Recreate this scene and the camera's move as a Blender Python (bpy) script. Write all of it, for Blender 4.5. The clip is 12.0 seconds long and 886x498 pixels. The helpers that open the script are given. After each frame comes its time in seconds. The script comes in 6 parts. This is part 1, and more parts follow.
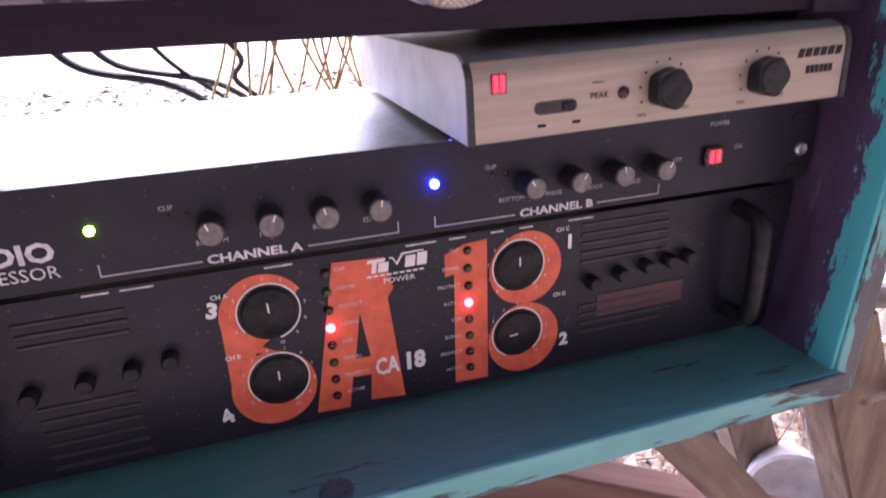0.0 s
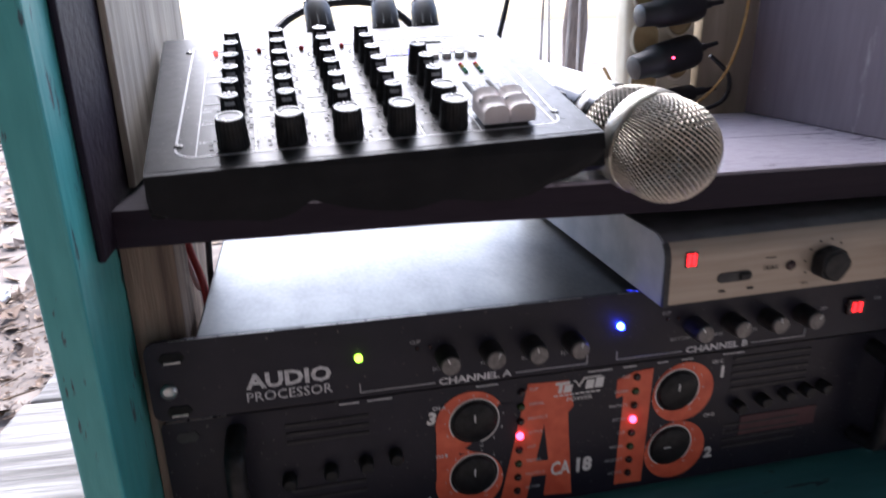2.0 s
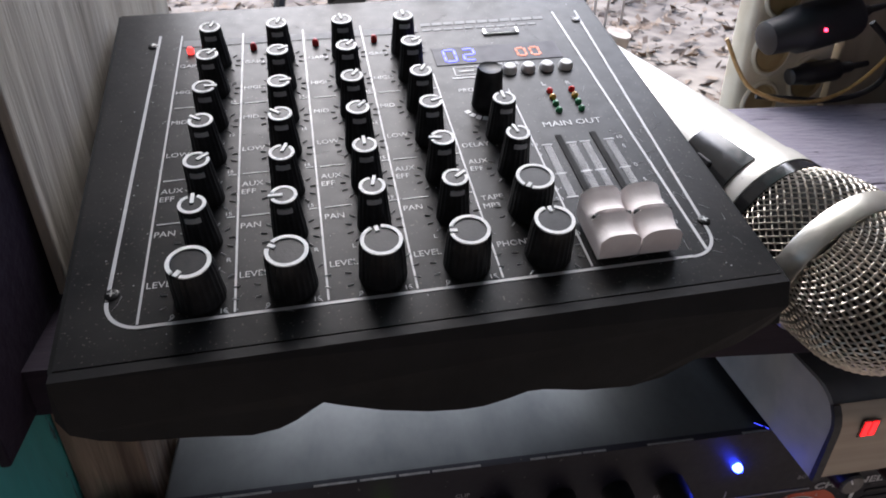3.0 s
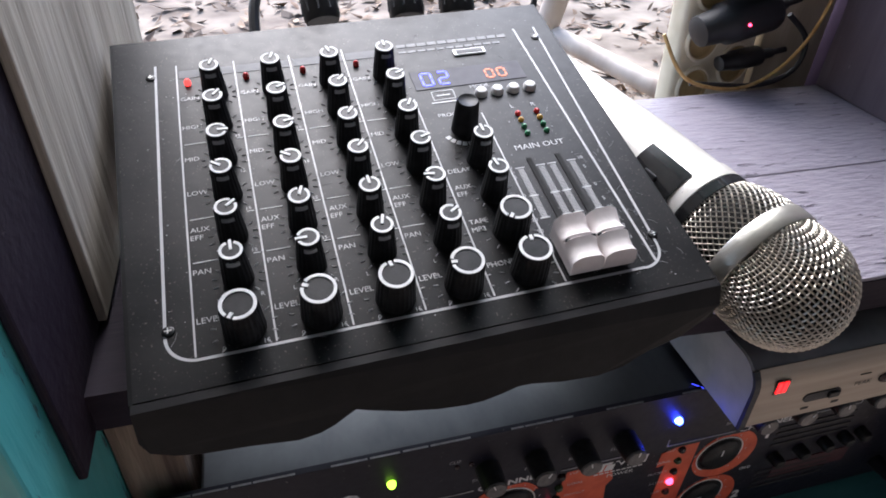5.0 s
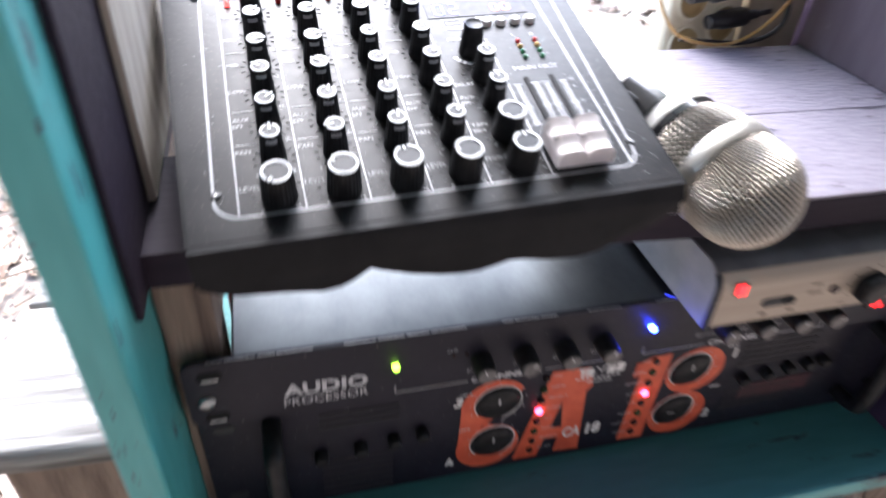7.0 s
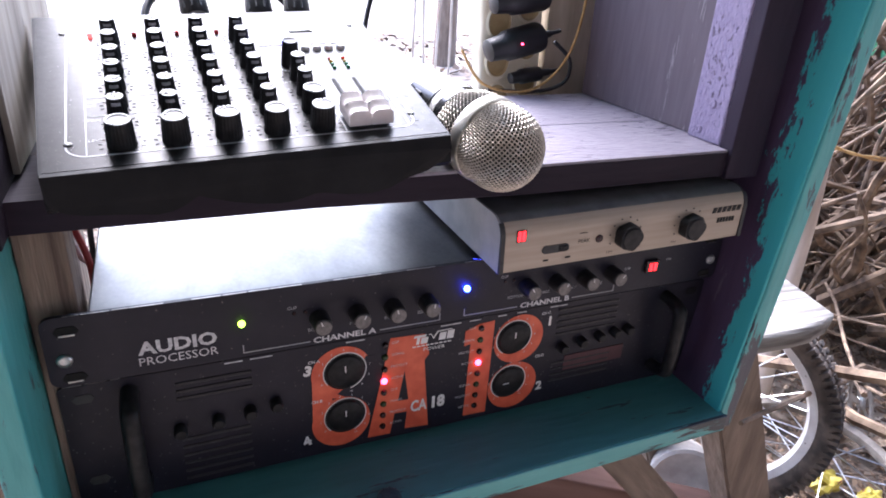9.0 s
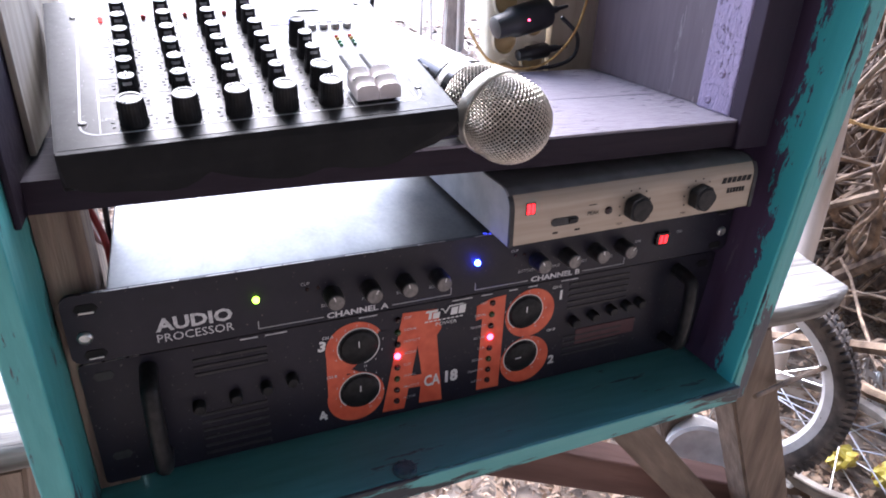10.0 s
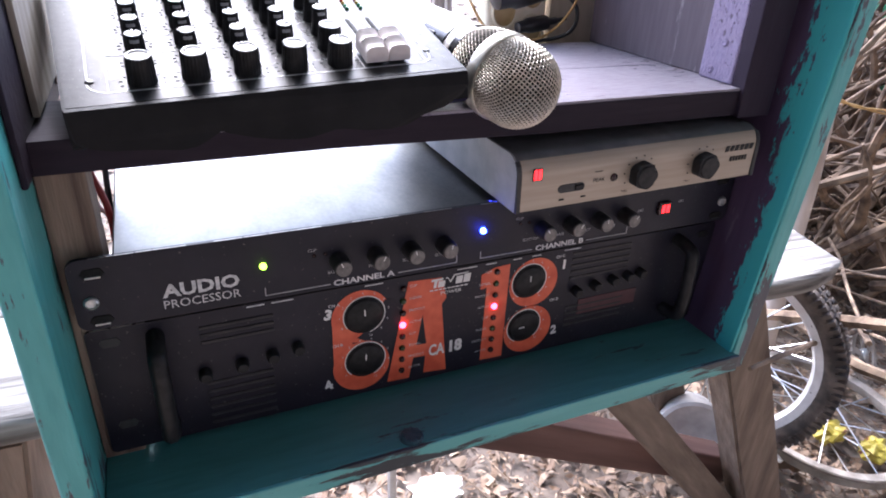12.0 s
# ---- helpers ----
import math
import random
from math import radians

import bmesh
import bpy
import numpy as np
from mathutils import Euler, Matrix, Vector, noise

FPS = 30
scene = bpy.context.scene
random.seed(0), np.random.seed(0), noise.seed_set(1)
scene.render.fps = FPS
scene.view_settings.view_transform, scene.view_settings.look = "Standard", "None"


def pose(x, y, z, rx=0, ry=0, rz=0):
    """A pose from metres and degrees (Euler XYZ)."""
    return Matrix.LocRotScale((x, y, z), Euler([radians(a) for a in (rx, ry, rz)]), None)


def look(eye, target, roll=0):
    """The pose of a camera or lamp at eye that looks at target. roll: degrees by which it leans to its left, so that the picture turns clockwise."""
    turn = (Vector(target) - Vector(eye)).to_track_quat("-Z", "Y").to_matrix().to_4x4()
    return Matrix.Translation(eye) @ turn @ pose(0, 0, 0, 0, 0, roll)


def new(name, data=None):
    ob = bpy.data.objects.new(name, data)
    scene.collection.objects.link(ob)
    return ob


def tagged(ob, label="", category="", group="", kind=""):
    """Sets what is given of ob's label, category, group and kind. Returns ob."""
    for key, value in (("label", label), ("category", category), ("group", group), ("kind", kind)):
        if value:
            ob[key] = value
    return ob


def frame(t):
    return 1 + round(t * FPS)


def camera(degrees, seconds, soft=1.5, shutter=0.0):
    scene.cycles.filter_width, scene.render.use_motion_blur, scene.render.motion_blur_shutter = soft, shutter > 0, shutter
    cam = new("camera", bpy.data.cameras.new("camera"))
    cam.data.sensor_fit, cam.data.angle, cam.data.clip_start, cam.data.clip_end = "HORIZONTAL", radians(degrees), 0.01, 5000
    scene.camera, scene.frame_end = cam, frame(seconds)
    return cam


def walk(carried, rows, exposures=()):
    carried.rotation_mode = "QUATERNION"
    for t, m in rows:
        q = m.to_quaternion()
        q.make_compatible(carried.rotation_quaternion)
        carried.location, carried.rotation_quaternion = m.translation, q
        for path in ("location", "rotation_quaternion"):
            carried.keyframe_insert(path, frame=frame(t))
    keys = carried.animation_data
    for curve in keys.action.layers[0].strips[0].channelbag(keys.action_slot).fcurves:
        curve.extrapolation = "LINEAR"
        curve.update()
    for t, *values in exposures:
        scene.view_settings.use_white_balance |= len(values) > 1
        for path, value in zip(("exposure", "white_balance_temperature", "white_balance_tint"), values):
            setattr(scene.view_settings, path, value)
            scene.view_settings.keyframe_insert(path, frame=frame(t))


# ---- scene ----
cam = camera(68.5, 12.0, soft=1.8, shutter=0.4)
PATH = [
    (0, (0.166, -0.286, 0.194), (0.723, 1.483, -0.556), -2.4),
    (0.5, (0.155, -0.295, 0.207), (0.721, 1.508, -0.447), -0.9),
    (1, (0.133, -0.31, 0.215), (0.63, 1.519, -0.422), -1.1),
    (1.5, (0.108, -0.328, 0.227), (0.575, 1.532, -0.34), -0.3),
    (2, (0.081, -0.306, 0.273), (0.494, 1.535, -0.392), -0.6),
    (2.5, (0.089, -0.195, 0.313), (0.434, 1.58, -0.541), 0.6),
    (2.7, (0.093, -0.168, 0.32), (0.405, 1.569, -0.62), 1.3),
    (4.5, (0.088, -0.156, 0.36), (0.507, 1.367, -0.867), 1.7),
    (5, (0.07, -0.174, 0.37), (0.541, 1.367, -0.815), 2.6),
    (5.5, (0.092, -0.111, 0.35), (0.417, 1.392, -0.928), 3.5),
    (6, (0.095, -0.09, 0.342), (0.402, 1.372, -0.988), 2.9),
    (6.5, (0.087, -0.125, 0.35), (0.421, 1.328, -0.983), 2.2),
    (7, (0.055, -0.227, 0.362), (0.519, 1.292, -0.854), 4.4),
    (7.2, (0.05, -0.305, 0.34), (0.513, 1.364, -0.66), 2.4),
    (8.8, (0.072, -0.352, 0.316), (0.797, 1.306, -0.536), 3.6),
    (9, (0.073, -0.352, 0.318), (0.825, 1.3, -0.522), 3.7),
    (9.5, (0.078, -0.356, 0.316), (0.82, 1.295, -0.534), 2.7),
    (10, (0.072, -0.359, 0.312), (0.784, 1.292, -0.565), 2.1),
    (10.5, (0.062, -0.359, 0.31), (0.803, 1.27, -0.583), 3.1),
    (11, (0.058, -0.36, 0.308), (0.791, 1.27, -0.589), 2.8),
    (11.5, (0.059, -0.357, 0.302), (0.829, 1.229, -0.644), 3.3),
    (12, (0.058, -0.359, 0.299), (0.803, 1.259, -0.61), 2.5),
]
EXPOSURES = [(0.0, 3.5, 5900, 37), (0.8, 3.35, 5700, 27), (1.5, 3.0, 5550, 17), (2.0, 2.15, 5650, 15), (2.5, 1.55, 5900, 12), (4.5, 1.6, 5900, 12), (5.0, 1.85, 5800, 12), (5.5, 1.42, 5850, 12), (6.0, 1.45, 5800, 12), (6.5, 1.65, 5800, 12), (7.0, 2.95, 5700, 12), (9.0, 2.85, 5600, 18), (12.0, 2.8, 5600, 17)]
walk(cam, [(t, look(eye, target, roll)) for t, eye, target, roll in PATH], EXPOSURES)
# ---- end of camera ----

# ---------------------------------------------------------------- light
world = bpy.data.worlds.new("world")
scene.world = world
world.use_nodes = True
wn, wl = world.node_tree.nodes, world.node_tree.links
sky = wn.new("ShaderNodeTexSky")
sky.sky_type, sky.sun_disc = "NISHITA", False
sky.sun_elevation, sky.sun_rotation = radians(52), radians(-3)
sky.dust_density = 3.0
wn["Background"].inputs["Strength"].default_value = 0.15
wl.new(sky.outputs[0], wn["Background"].inputs["Color"])
sun = new("sun", bpy.data.lights.new("sun", "SUN"))
sun.data.energy, sun.data.angle, sun.data.color = 1.5, radians(50), (1.0, 0.97, 0.93)
sun.matrix_world = look((0.2, 3.6, 4.6), (0, 0, 0))


# ---------------------------------------------------------------- materials
def nodes_of(name):
    m = bpy.data.materials.new(name)
    m.use_nodes = True
    nt = m.node_tree
    return m, nt, nt.nodes, nt.links, nt.nodes["Principled BSDF"]


def surface(name, a, b, rough=0.5, metal=0.0, scale=40, stretch=(1, 1, 1), bump=0.2, spread=0.15, fine=6.0, spec=0.5, speck=None, speck_at=0.68, speck_scale=400, coat=0.0):
    """Two colours mixed by broad noise, fine grain in bump and roughness, and optional specks of a third colour."""
    m, nt, n, l, p = nodes_of(name)
    co = n.new("ShaderNodeTexCoord")
    mp = n.new("ShaderNodeMapping")
    mp.inputs["Scale"].default_value = stretch
    l.new(co.outputs["Object"], mp.inputs["Vector"])
    big = n.new("ShaderNodeTexNoise")
    big.inputs["Scale"].default_value, big.inputs["Detail"].default_value = scale, 5
    small = n.new("ShaderNodeTexNoise")
    small.inputs["Scale"].default_value, small.inputs["Detail"].default_value = scale * fine, 4
    for t in (big, small):
        l.new(mp.outputs[0], t.inputs["Vector"])
    ramp = n.new("ShaderNodeValToRGB")
    ramp.color_ramp.elements[0].position, ramp.color_ramp.elements[1].position = 0.5 - spread, 0.5 + spread
    ramp.color_ramp.elements[0].color, ramp.color_ramp.elements[1].color = (*a, 1), (*b, 1)
    l.new(big.outputs["Fac"], ramp.inputs["Fac"])
    colour = ramp.outputs["Color"]
    if speck:
        sp = n.new("ShaderNodeTexNoise")
        sp.inputs["Scale"].default_value, sp.inputs["Detail"].default_value = speck_scale, 3
        l.new(mp.outputs[0], sp.inputs["Vector"])
        cut = n.new("ShaderNodeMapRange")
        cut.inputs["From Min"].default_value, cut.inputs["From Max"].default_value = speck_at, speck_at + 0.03
        l.new(sp.outputs["Fac"], cut.inputs["Value"])
        mx = n.new("ShaderNodeMix")
        mx.data_type = "RGBA"
        l.new(cut.outputs[0], mx.inputs["Factor"])
        l.new(colour, mx.inputs[6])
        mx.inputs[7].default_value = (*speck, 1)
        colour = mx.outputs[2]
    l.new(colour, p.inputs["Base Color"])
    rr = n.new("ShaderNodeMapRange")
    rr.inputs["To Min"].default_value, rr.inputs["To Max"].default_value = max(0.03, rough - 0.12), min(1.0, rough + 0.12)
    l.new(small.outputs["Fac"], rr.inputs["Value"])
    l.new(rr.outputs[0], p.inputs["Roughness"])
    p.inputs["Metallic"].default_value = metal
    p.inputs["Specular IOR Level"].default_value = spec
    p.inputs["Coat Weight"].default_value = coat
    if bump:
        bp = n.new("ShaderNodeBump")
        bp.inputs["Strength"].default_value, bp.inputs["Distance"].default_value = bump, 0.002
        l.new(small.outputs["Fac"], bp.inputs["Height"])
        l.new(bp.outputs[0], p.inputs["Normal"])
    return m


def painted(name, coat_a, coat_b, under, rough=0.45, worn=0.62, scale=30, along=(1, 1, 0.12), bump=0.4, band=None, spec=0.5):
    """Brushed paint over wood: streaks along the grain and chips that show what lies under it. band: a second coat brushed raggedly on up to a depth y."""
    m, nt, n, l, p = nodes_of(name)
    co = n.new("ShaderNodeTexCoord")
    mp = n.new("ShaderNodeMapping")
    mp.inputs["Scale"].default_value = along
    l.new(co.outputs["Object"], mp.inputs["Vector"])
    brush = n.new("ShaderNodeTexNoise")
    brush.inputs["Scale"].default_value, brush.inputs["Detail"].default_value = scale * 4, 6
    chips = n.new("ShaderNodeTexNoise")
    chips.inputs["Scale"].default_value, chips.inputs["Detail"].default_value, chips.inputs["Roughness"].default_value = scale * 2.2, 9, 0.68
    broad = n.new("ShaderNodeTexNoise")
    broad.inputs["Scale"].default_value = 7
    l.new(mp.outputs[0], brush.inputs["Vector"])
    l.new(mp.outputs[0], chips.inputs["Vector"])
    l.new(co.outputs["Object"], broad.inputs["Vector"])
    add = n.new("ShaderNodeMath")
    add.operation = "MULTIPLY_ADD"
    add.inputs[1].default_value = 0.45
    l.new(broad.outputs["Fac"], add.inputs[0])
    l.new(chips.outputs["Fac"], add.inputs[2])
    cut = n.new("ShaderNodeMapRange")
    cut.inputs["From Min"].default_value, cut.inputs["From Max"].default_value = worn + 0.22, worn + 0.25
    l.new(add.outputs[0], cut.inputs["Value"])
    c1 = n.new("ShaderNodeMix")
    c1.data_type = "RGBA"
    c1.inputs[6].default_value, c1.inputs[7].default_value = (*coat_a, 1), (*coat_b, 1)
    l.new(brush.outputs["Fac"], c1.inputs["Factor"])
    c2 = n.new("ShaderNodeMix")
    c2.data_type = "RGBA"
    c2.inputs[7].default_value = (*under, 1)
    l.new(cut.outputs[0], c2.inputs["Factor"])
    l.new(c1.outputs[2], c2.inputs[6])
    last = c2.outputs[2]
    if band:
        depth, second = band
        xyz = n.new("ShaderNodeSeparateXYZ")
        l.new(co.outputs["Object"], xyz.inputs[0])
        rag = n.new("ShaderNodeMath")
        rag.operation = "MULTIPLY_ADD"
        rag.inputs[1].default_value = 0.075
        mp2 = n.new("ShaderNodeMapping")
        mp2.inputs["Scale"].default_value = (1, 1, 0.30)
        l.new(co.outputs["Object"], mp2.inputs["Vector"])
        flake = n.new("ShaderNodeTexNoise")
        flake.inputs["Scale"].default_value, flake.inputs["Detail"].default_value, flake.inputs["Roughness"].default_value = 110, 10, 0.75
        l.new(mp2.outputs[0], flake.inputs["Vector"])
        l.new(flake.outputs["Fac"], rag.inputs[0])
        high = n.new("ShaderNodeMapRange")
        high.inputs["From Min"].default_value, high.inputs["From Max"].default_value = 0.12, 0.19
        high.inputs["To Min"].default_value, high.inputs["To Max"].default_value = 0.0, -0.010
        l.new(xyz.outputs["Z"], high.inputs["Value"])
        sink = n.new("ShaderNodeMath")
        l.new(xyz.outputs["Y"], sink.inputs[0])
        l.new(high.outputs[0], sink.inputs[1])
        l.new(sink.outputs[0], rag.inputs[2])
        edge = n.new("ShaderNodeMapRange")
        edge.inputs["From Min"].default_value, edge.inputs["From Max"].default_value = depth + 0.038, depth + 0.036
        l.new(rag.outputs[0], edge.inputs["Value"])
        c3 = n.new("ShaderNodeMix")
        c3.data_type = "RGBA"
        c3.inputs[7].default_value = (*second, 1)
        l.new(edge.outputs[0], c3.inputs["Factor"])
        l.new(last, c3.inputs[6])
        last = c3.outputs[2]
    l.new(last, p.inputs["Base Color"])
    p.inputs["Roughness"].default_value = rough
    p.inputs["Specular IOR Level"].default_value = spec
    sub = n.new("ShaderNodeMath")
    sub.operation = "SUBTRACT"
    l.new(brush.outputs["Fac"], sub.inputs[0])
    l.new(cut.outputs[0], sub.inputs[1])
    bp = n.new("ShaderNodeBump")
    bp.inputs["Strength"].default_value, bp.inputs["Distance"].default_value = bump, 0.0015
    l.new(sub.outputs[0], bp.inputs["Height"])
    l.new(bp.outputs[0], p.inputs["Normal"])
    return m


def wood(name, dark, light, grain=(1, 0.08, 1), scale=60, rough=0.75, bump=0.5):
    return surface(name, dark, light, rough=rough, scale=scale, stretch=grain, bump=bump, spread=0.22, fine=3.0, spec=0.25)


def glow(name, colour, strength):
    m, nt, n, l, p = nodes_of(name)
    p.inputs["Base Color"].default_value = (*colour, 1)
    p.inputs["Emission Color"].default_value = (*colour, 1)
    p.inputs["Emission Strength"].default_value = strength
    return m


def plain(name, colour, rough=0.5, metal=0.0):
    return surface(name, tuple(c * 0.85 for c in colour), colour, rough=rough, metal=metal, scale=60, bump=0.05)


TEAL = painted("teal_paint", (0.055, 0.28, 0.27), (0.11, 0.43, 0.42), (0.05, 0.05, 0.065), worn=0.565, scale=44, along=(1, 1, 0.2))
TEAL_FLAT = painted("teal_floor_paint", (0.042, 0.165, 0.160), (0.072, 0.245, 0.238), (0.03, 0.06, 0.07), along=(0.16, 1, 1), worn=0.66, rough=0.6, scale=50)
PURPLE = painted("purple_paint", (0.080, 0.062, 0.076), (0.145, 0.118, 0.138), (0.23, 0.20, 0.22), worn=0.64, scale=40, rough=0.55, spec=0.3)
LILAC = painted("lilac_paint", (0.19, 0.15, 0.26), (0.36, 0.30, 0.44), (0.09, 0.065, 0.11), worn=0.64, bump=1.0, scale=150, along=(1, 1, 0.5))
SHELF_PAINT = painted("worn_lilac_shelf_paint", (0.18, 0.160, 0.20), (0.34, 0.315, 0.36), (0.075, 0.058, 0.085), along=(0.25, 1, 1), worn=0.605, scale=90, rough=0.45, bump=1.0)
# purple paint darkened further: shade of the backlit shelf front is in the colour
SHADED_PURPLE = painted("shaded_purple_paint", (0.014, 0.009, 0.017), (0.026, 0.018, 0.029), (0.05, 0.038, 0.047), along=(0.15, 1, 1), worn=0.66, scale=50, rough=0.6, spec=0.18)
BOLT = surface("dark_bolt_paint", (0.015, 0.05, 0.06), (0.03, 0.08, 0.09), rough=0.4, scale=200, bump=0.2)
RAW = wood("raw_timber", (0.065, 0.042, 0.036), (0.33, 0.245, 0.185), grain=(1, 1, 0.06), scale=110, bump=0.8)
PALE = wood("weathered_lining_timber", (0.24, 0.205, 0.165), (0.47, 0.42, 0.35), grain=(1, 1, 0.10), scale=45, bump=0.7)
BENCH = wood("bleached_bench_timber", (0.075, 0.064, 0.055), (0.37, 0.345, 0.31), grain=(0.07, 1, 1), scale=95, bump=1.0)
LEGWOOD = wood("brown_leg_timber", (0.135, 0.098, 0.074), (0.27, 0.205, 0.155), grain=(1, 1, 0.18), scale=70, bump=0.8)
BRACEWOOD = wood("brown_brace_timber", (0.13, 0.095, 0.072), (0.26, 0.20, 0.152), grain=(0.18, 1, 1), scale=70, bump=0.8)
BROWN = wood("red_brown_beam", (0.10, 0.055, 0.045), (0.19, 0.11, 0.09), grain=(0.1, 1, 1), scale=40)
# black enamel; its lifted, bluish base has veiling haze put into the colour
BLACK_PANEL = surface("hazed_black_enamel_panel", (0.0075, 0.0068, 0.0135), (0.0155, 0.0142, 0.0250), rough=0.45, scale=38, bump=0.06, spread=0.28, speck=(0.10, 0.09, 0.09), speck_at=0.69, speck_scale=420, spec=0.3)
BLACK_LID = surface("grey_zinc_steel_lid", (0.105, 0.112, 0.116), (0.150, 0.157, 0.160), rough=0.445, metal=1.0, scale=70, stretch=(1, 0.6, 1), bump=0.015, spread=0.3)
AMP_CASE = surface("black_amplifier_case", (0.012, 0.012, 0.014), (0.03, 0.03, 0.033), rough=0.5, scale=26, bump=0.04)
MIX_BLACK = surface("matt_black_mixer_steel", (0.005, 0.005, 0.0055), (0.011, 0.011, 0.0115), rough=0.42, scale=30, bump=0.05, speck=(0.11, 0.10, 0.09), speck_at=0.75, speck_scale=700, spec=0.15)
MIX_LIP = surface("black_moulded_lip", (0.0055, 0.005, 0.0055), (0.012, 0.011, 0.0115), rough=0.5, scale=40, bump=0.08, spec=0.2)
MIX_PLATE = surface("dusty_mixer_plate", (0.008, 0.008, 0.009), (0.019, 0.018, 0.018), rough=0.39, scale=30, bump=0.05, speck=(0.10, 0.09, 0.08), speck_at=0.665, speck_scale=1100, spec=0.17)
KNOB = surface("black_knob_plastic", (0.008, 0.008, 0.009), (0.02, 0.02, 0.021), rough=0.4, scale=200, bump=0.05, spec=0.2)
KNOB_GREY = surface("satin_grey_knob", (0.10, 0.094, 0.092), (0.17, 0.16, 0.155), rough=0.38, metal=0.4, scale=300, bump=0.05)
KNOB_DARK = surface("dark_rubber", (0.02, 0.02, 0.022), (0.035, 0.035, 0.036), rough=0.6, scale=200, bump=0.1)
PRINT = plain("white_print", (0.75, 0.75, 0.74), 0.6)
PRINT_DIM = plain("grey_print", (0.38, 0.38, 0.40), 0.6)
ORANGE = surface("orange_print", (0.56, 0.085, 0.035), (0.70, 0.135, 0.06), rough=0.5, scale=90, bump=0.03, speck=(0.25, 0.05, 0.03), speck_at=0.72, speck_scale=260)
CHAMP = surface("champagne_aluminium", (0.335, 0.278, 0.218), (0.395, 0.334, 0.268), rough=0.45, metal=0.3, scale=300, stretch=(0.05, 1, 1), bump=0.02)
GREYSIDE = surface("grey_enamel_side", (0.35, 0.35, 0.37), (0.45, 0.45, 0.46), rough=0.5, scale=60, bump=0.05)
STEEL = surface("zinc_steel", (0.45, 0.45, 0.45), (0.65, 0.65, 0.64), rough=0.35, metal=1.0, scale=200, bump=0.1)
GRILLE = surface("nickel_grille_wire", (0.48, 0.43, 0.36), (0.66, 0.60, 0.51), rough=0.36, metal=0.9, scale=300, bump=0.1)
MICBODY = surface("champagne_mic_enamel", (0.76, 0.73, 0.66), (0.85, 0.82, 0.76), rough=0.32, metal=0.25, scale=120, bump=0.03, coat=0.2)
FOAM = plain("dark_foam", (0.016, 0.014, 0.012), 0.95)
WHITECAP = surface("off_white_fader_cap", (0.70, 0.64, 0.63), (0.84, 0.79, 0.78), rough=0.72, scale=80, bump=0.08, spec=0.25)
CREAM = surface("cream_socket_plastic", (0.74, 0.66, 0.48), (0.86, 0.79, 0.62), rough=0.42, scale=50, bump=0.05)
BEIGE = wood("beige_ply", (0.42, 0.35, 0.25), (0.62, 0.54, 0.42), grain=(1, 1, 0.1), scale=50)
BLACKPLASTIC = plain("black_plastic", (0.018, 0.018, 0.02), 0.42)
CABLE = plain("black_cable_rubber", (0.02, 0.02, 0.022), 0.5)
REDWIRE = plain("red_wire_jacket", (0.45, 0.05, 0.05), 0.4)
PINKWIRE = plain("pink_white_wire_jacket", (0.70, 0.50, 0.48), 0.4)
GOLDWIRE = surface("bare_copper_wire", (0.50, 0.30, 0.10), (0.70, 0.48, 0.20), rough=0.4, metal=0.5, scale=200, bump=0.1)
WHITEWIRE = plain("white_hose", (0.78, 0.76, 0.72), 0.4)
TYRE = surface("dusty_black_tyre", (0.045, 0.036, 0.030), (0.15, 0.118, 0.095), rough=0.85, scale=40, bump=0.3)
RIM = surface("scuffed_white_rim", (0.72, 0.70, 0.68), (0.85, 0.83, 0.81), rough=0.4, metal=0.1, scale=60, bump=0.1, speck=(0.25, 0.2, 0.17), speck_at=0.68, speck_scale=120)
BARK = surface("dry_branch_bark", (0.055, 0.034, 0.022), (0.29, 0.205, 0.135), rough=0.85, scale=25, bump=0.6)
PIPE = surface("pale_peeling_pole", (0.36, 0.28, 0.22), (0.66, 0.58, 0.50), rough=0.7, scale=14, stretch=(1, 1, 0.3), bump=0.4)
BUCKET = surface("dusty_white_plastic", (0.33, 0.31, 0.29), (0.52, 0.50, 0.47), rough=0.5, scale=20, bump=0.1)
DUSTY = surface("dusty_cream_metal", (0.20, 0.17, 0.14), (0.42, 0.37, 0.31), rough=0.6, scale=30, bump=0.2)
YELLOW = surface("yellow_plastic_bag", (0.36, 0.28, 0.03), (0.60, 0.50, 0.08), rough=0.4, scale=30, bump=0.3, speck=(0.20, 0.07, 0.03), speck_at=0.6, speck_scale=60)
PAPER = surface("dirty_white_plastic_scrap", (0.60, 0.58, 0.55), (0.80, 0.78, 0.75), rough=0.5, scale=40, bump=0.3)
GREENTARP = surface("green_tarpaulin", (0.05, 0.28, 0.14), (0.10, 0.40, 0.20), rough=0.6, scale=10, bump=0.2)
LED_GREEN = glow("green_led", (0.45, 1.0, 0.03), 1.6)
LED_BLUE = glow("blue_led", (0.03, 0.05, 1.0), 20)
LED_RED = glow("red_led", (1.0, 0.04, 0.09), 2.6)
SEG_RED = glow("red_segments", (1.0, 0.012, 0.012), 0.9)
SEG_BLUE = glow("blue_segments", (0.06, 0.07, 1.0), 1.1)
SEG_AMBER = glow("amber_segments", (0.75, 0.18, 0.07), 0.22)
LED_OFF = plain("unlit_led", (0.03, 0.012, 0.012), 0.25)
LED_OFFG = plain("unlit_green_led", (0.03, 0.06, 0.02), 0.25)


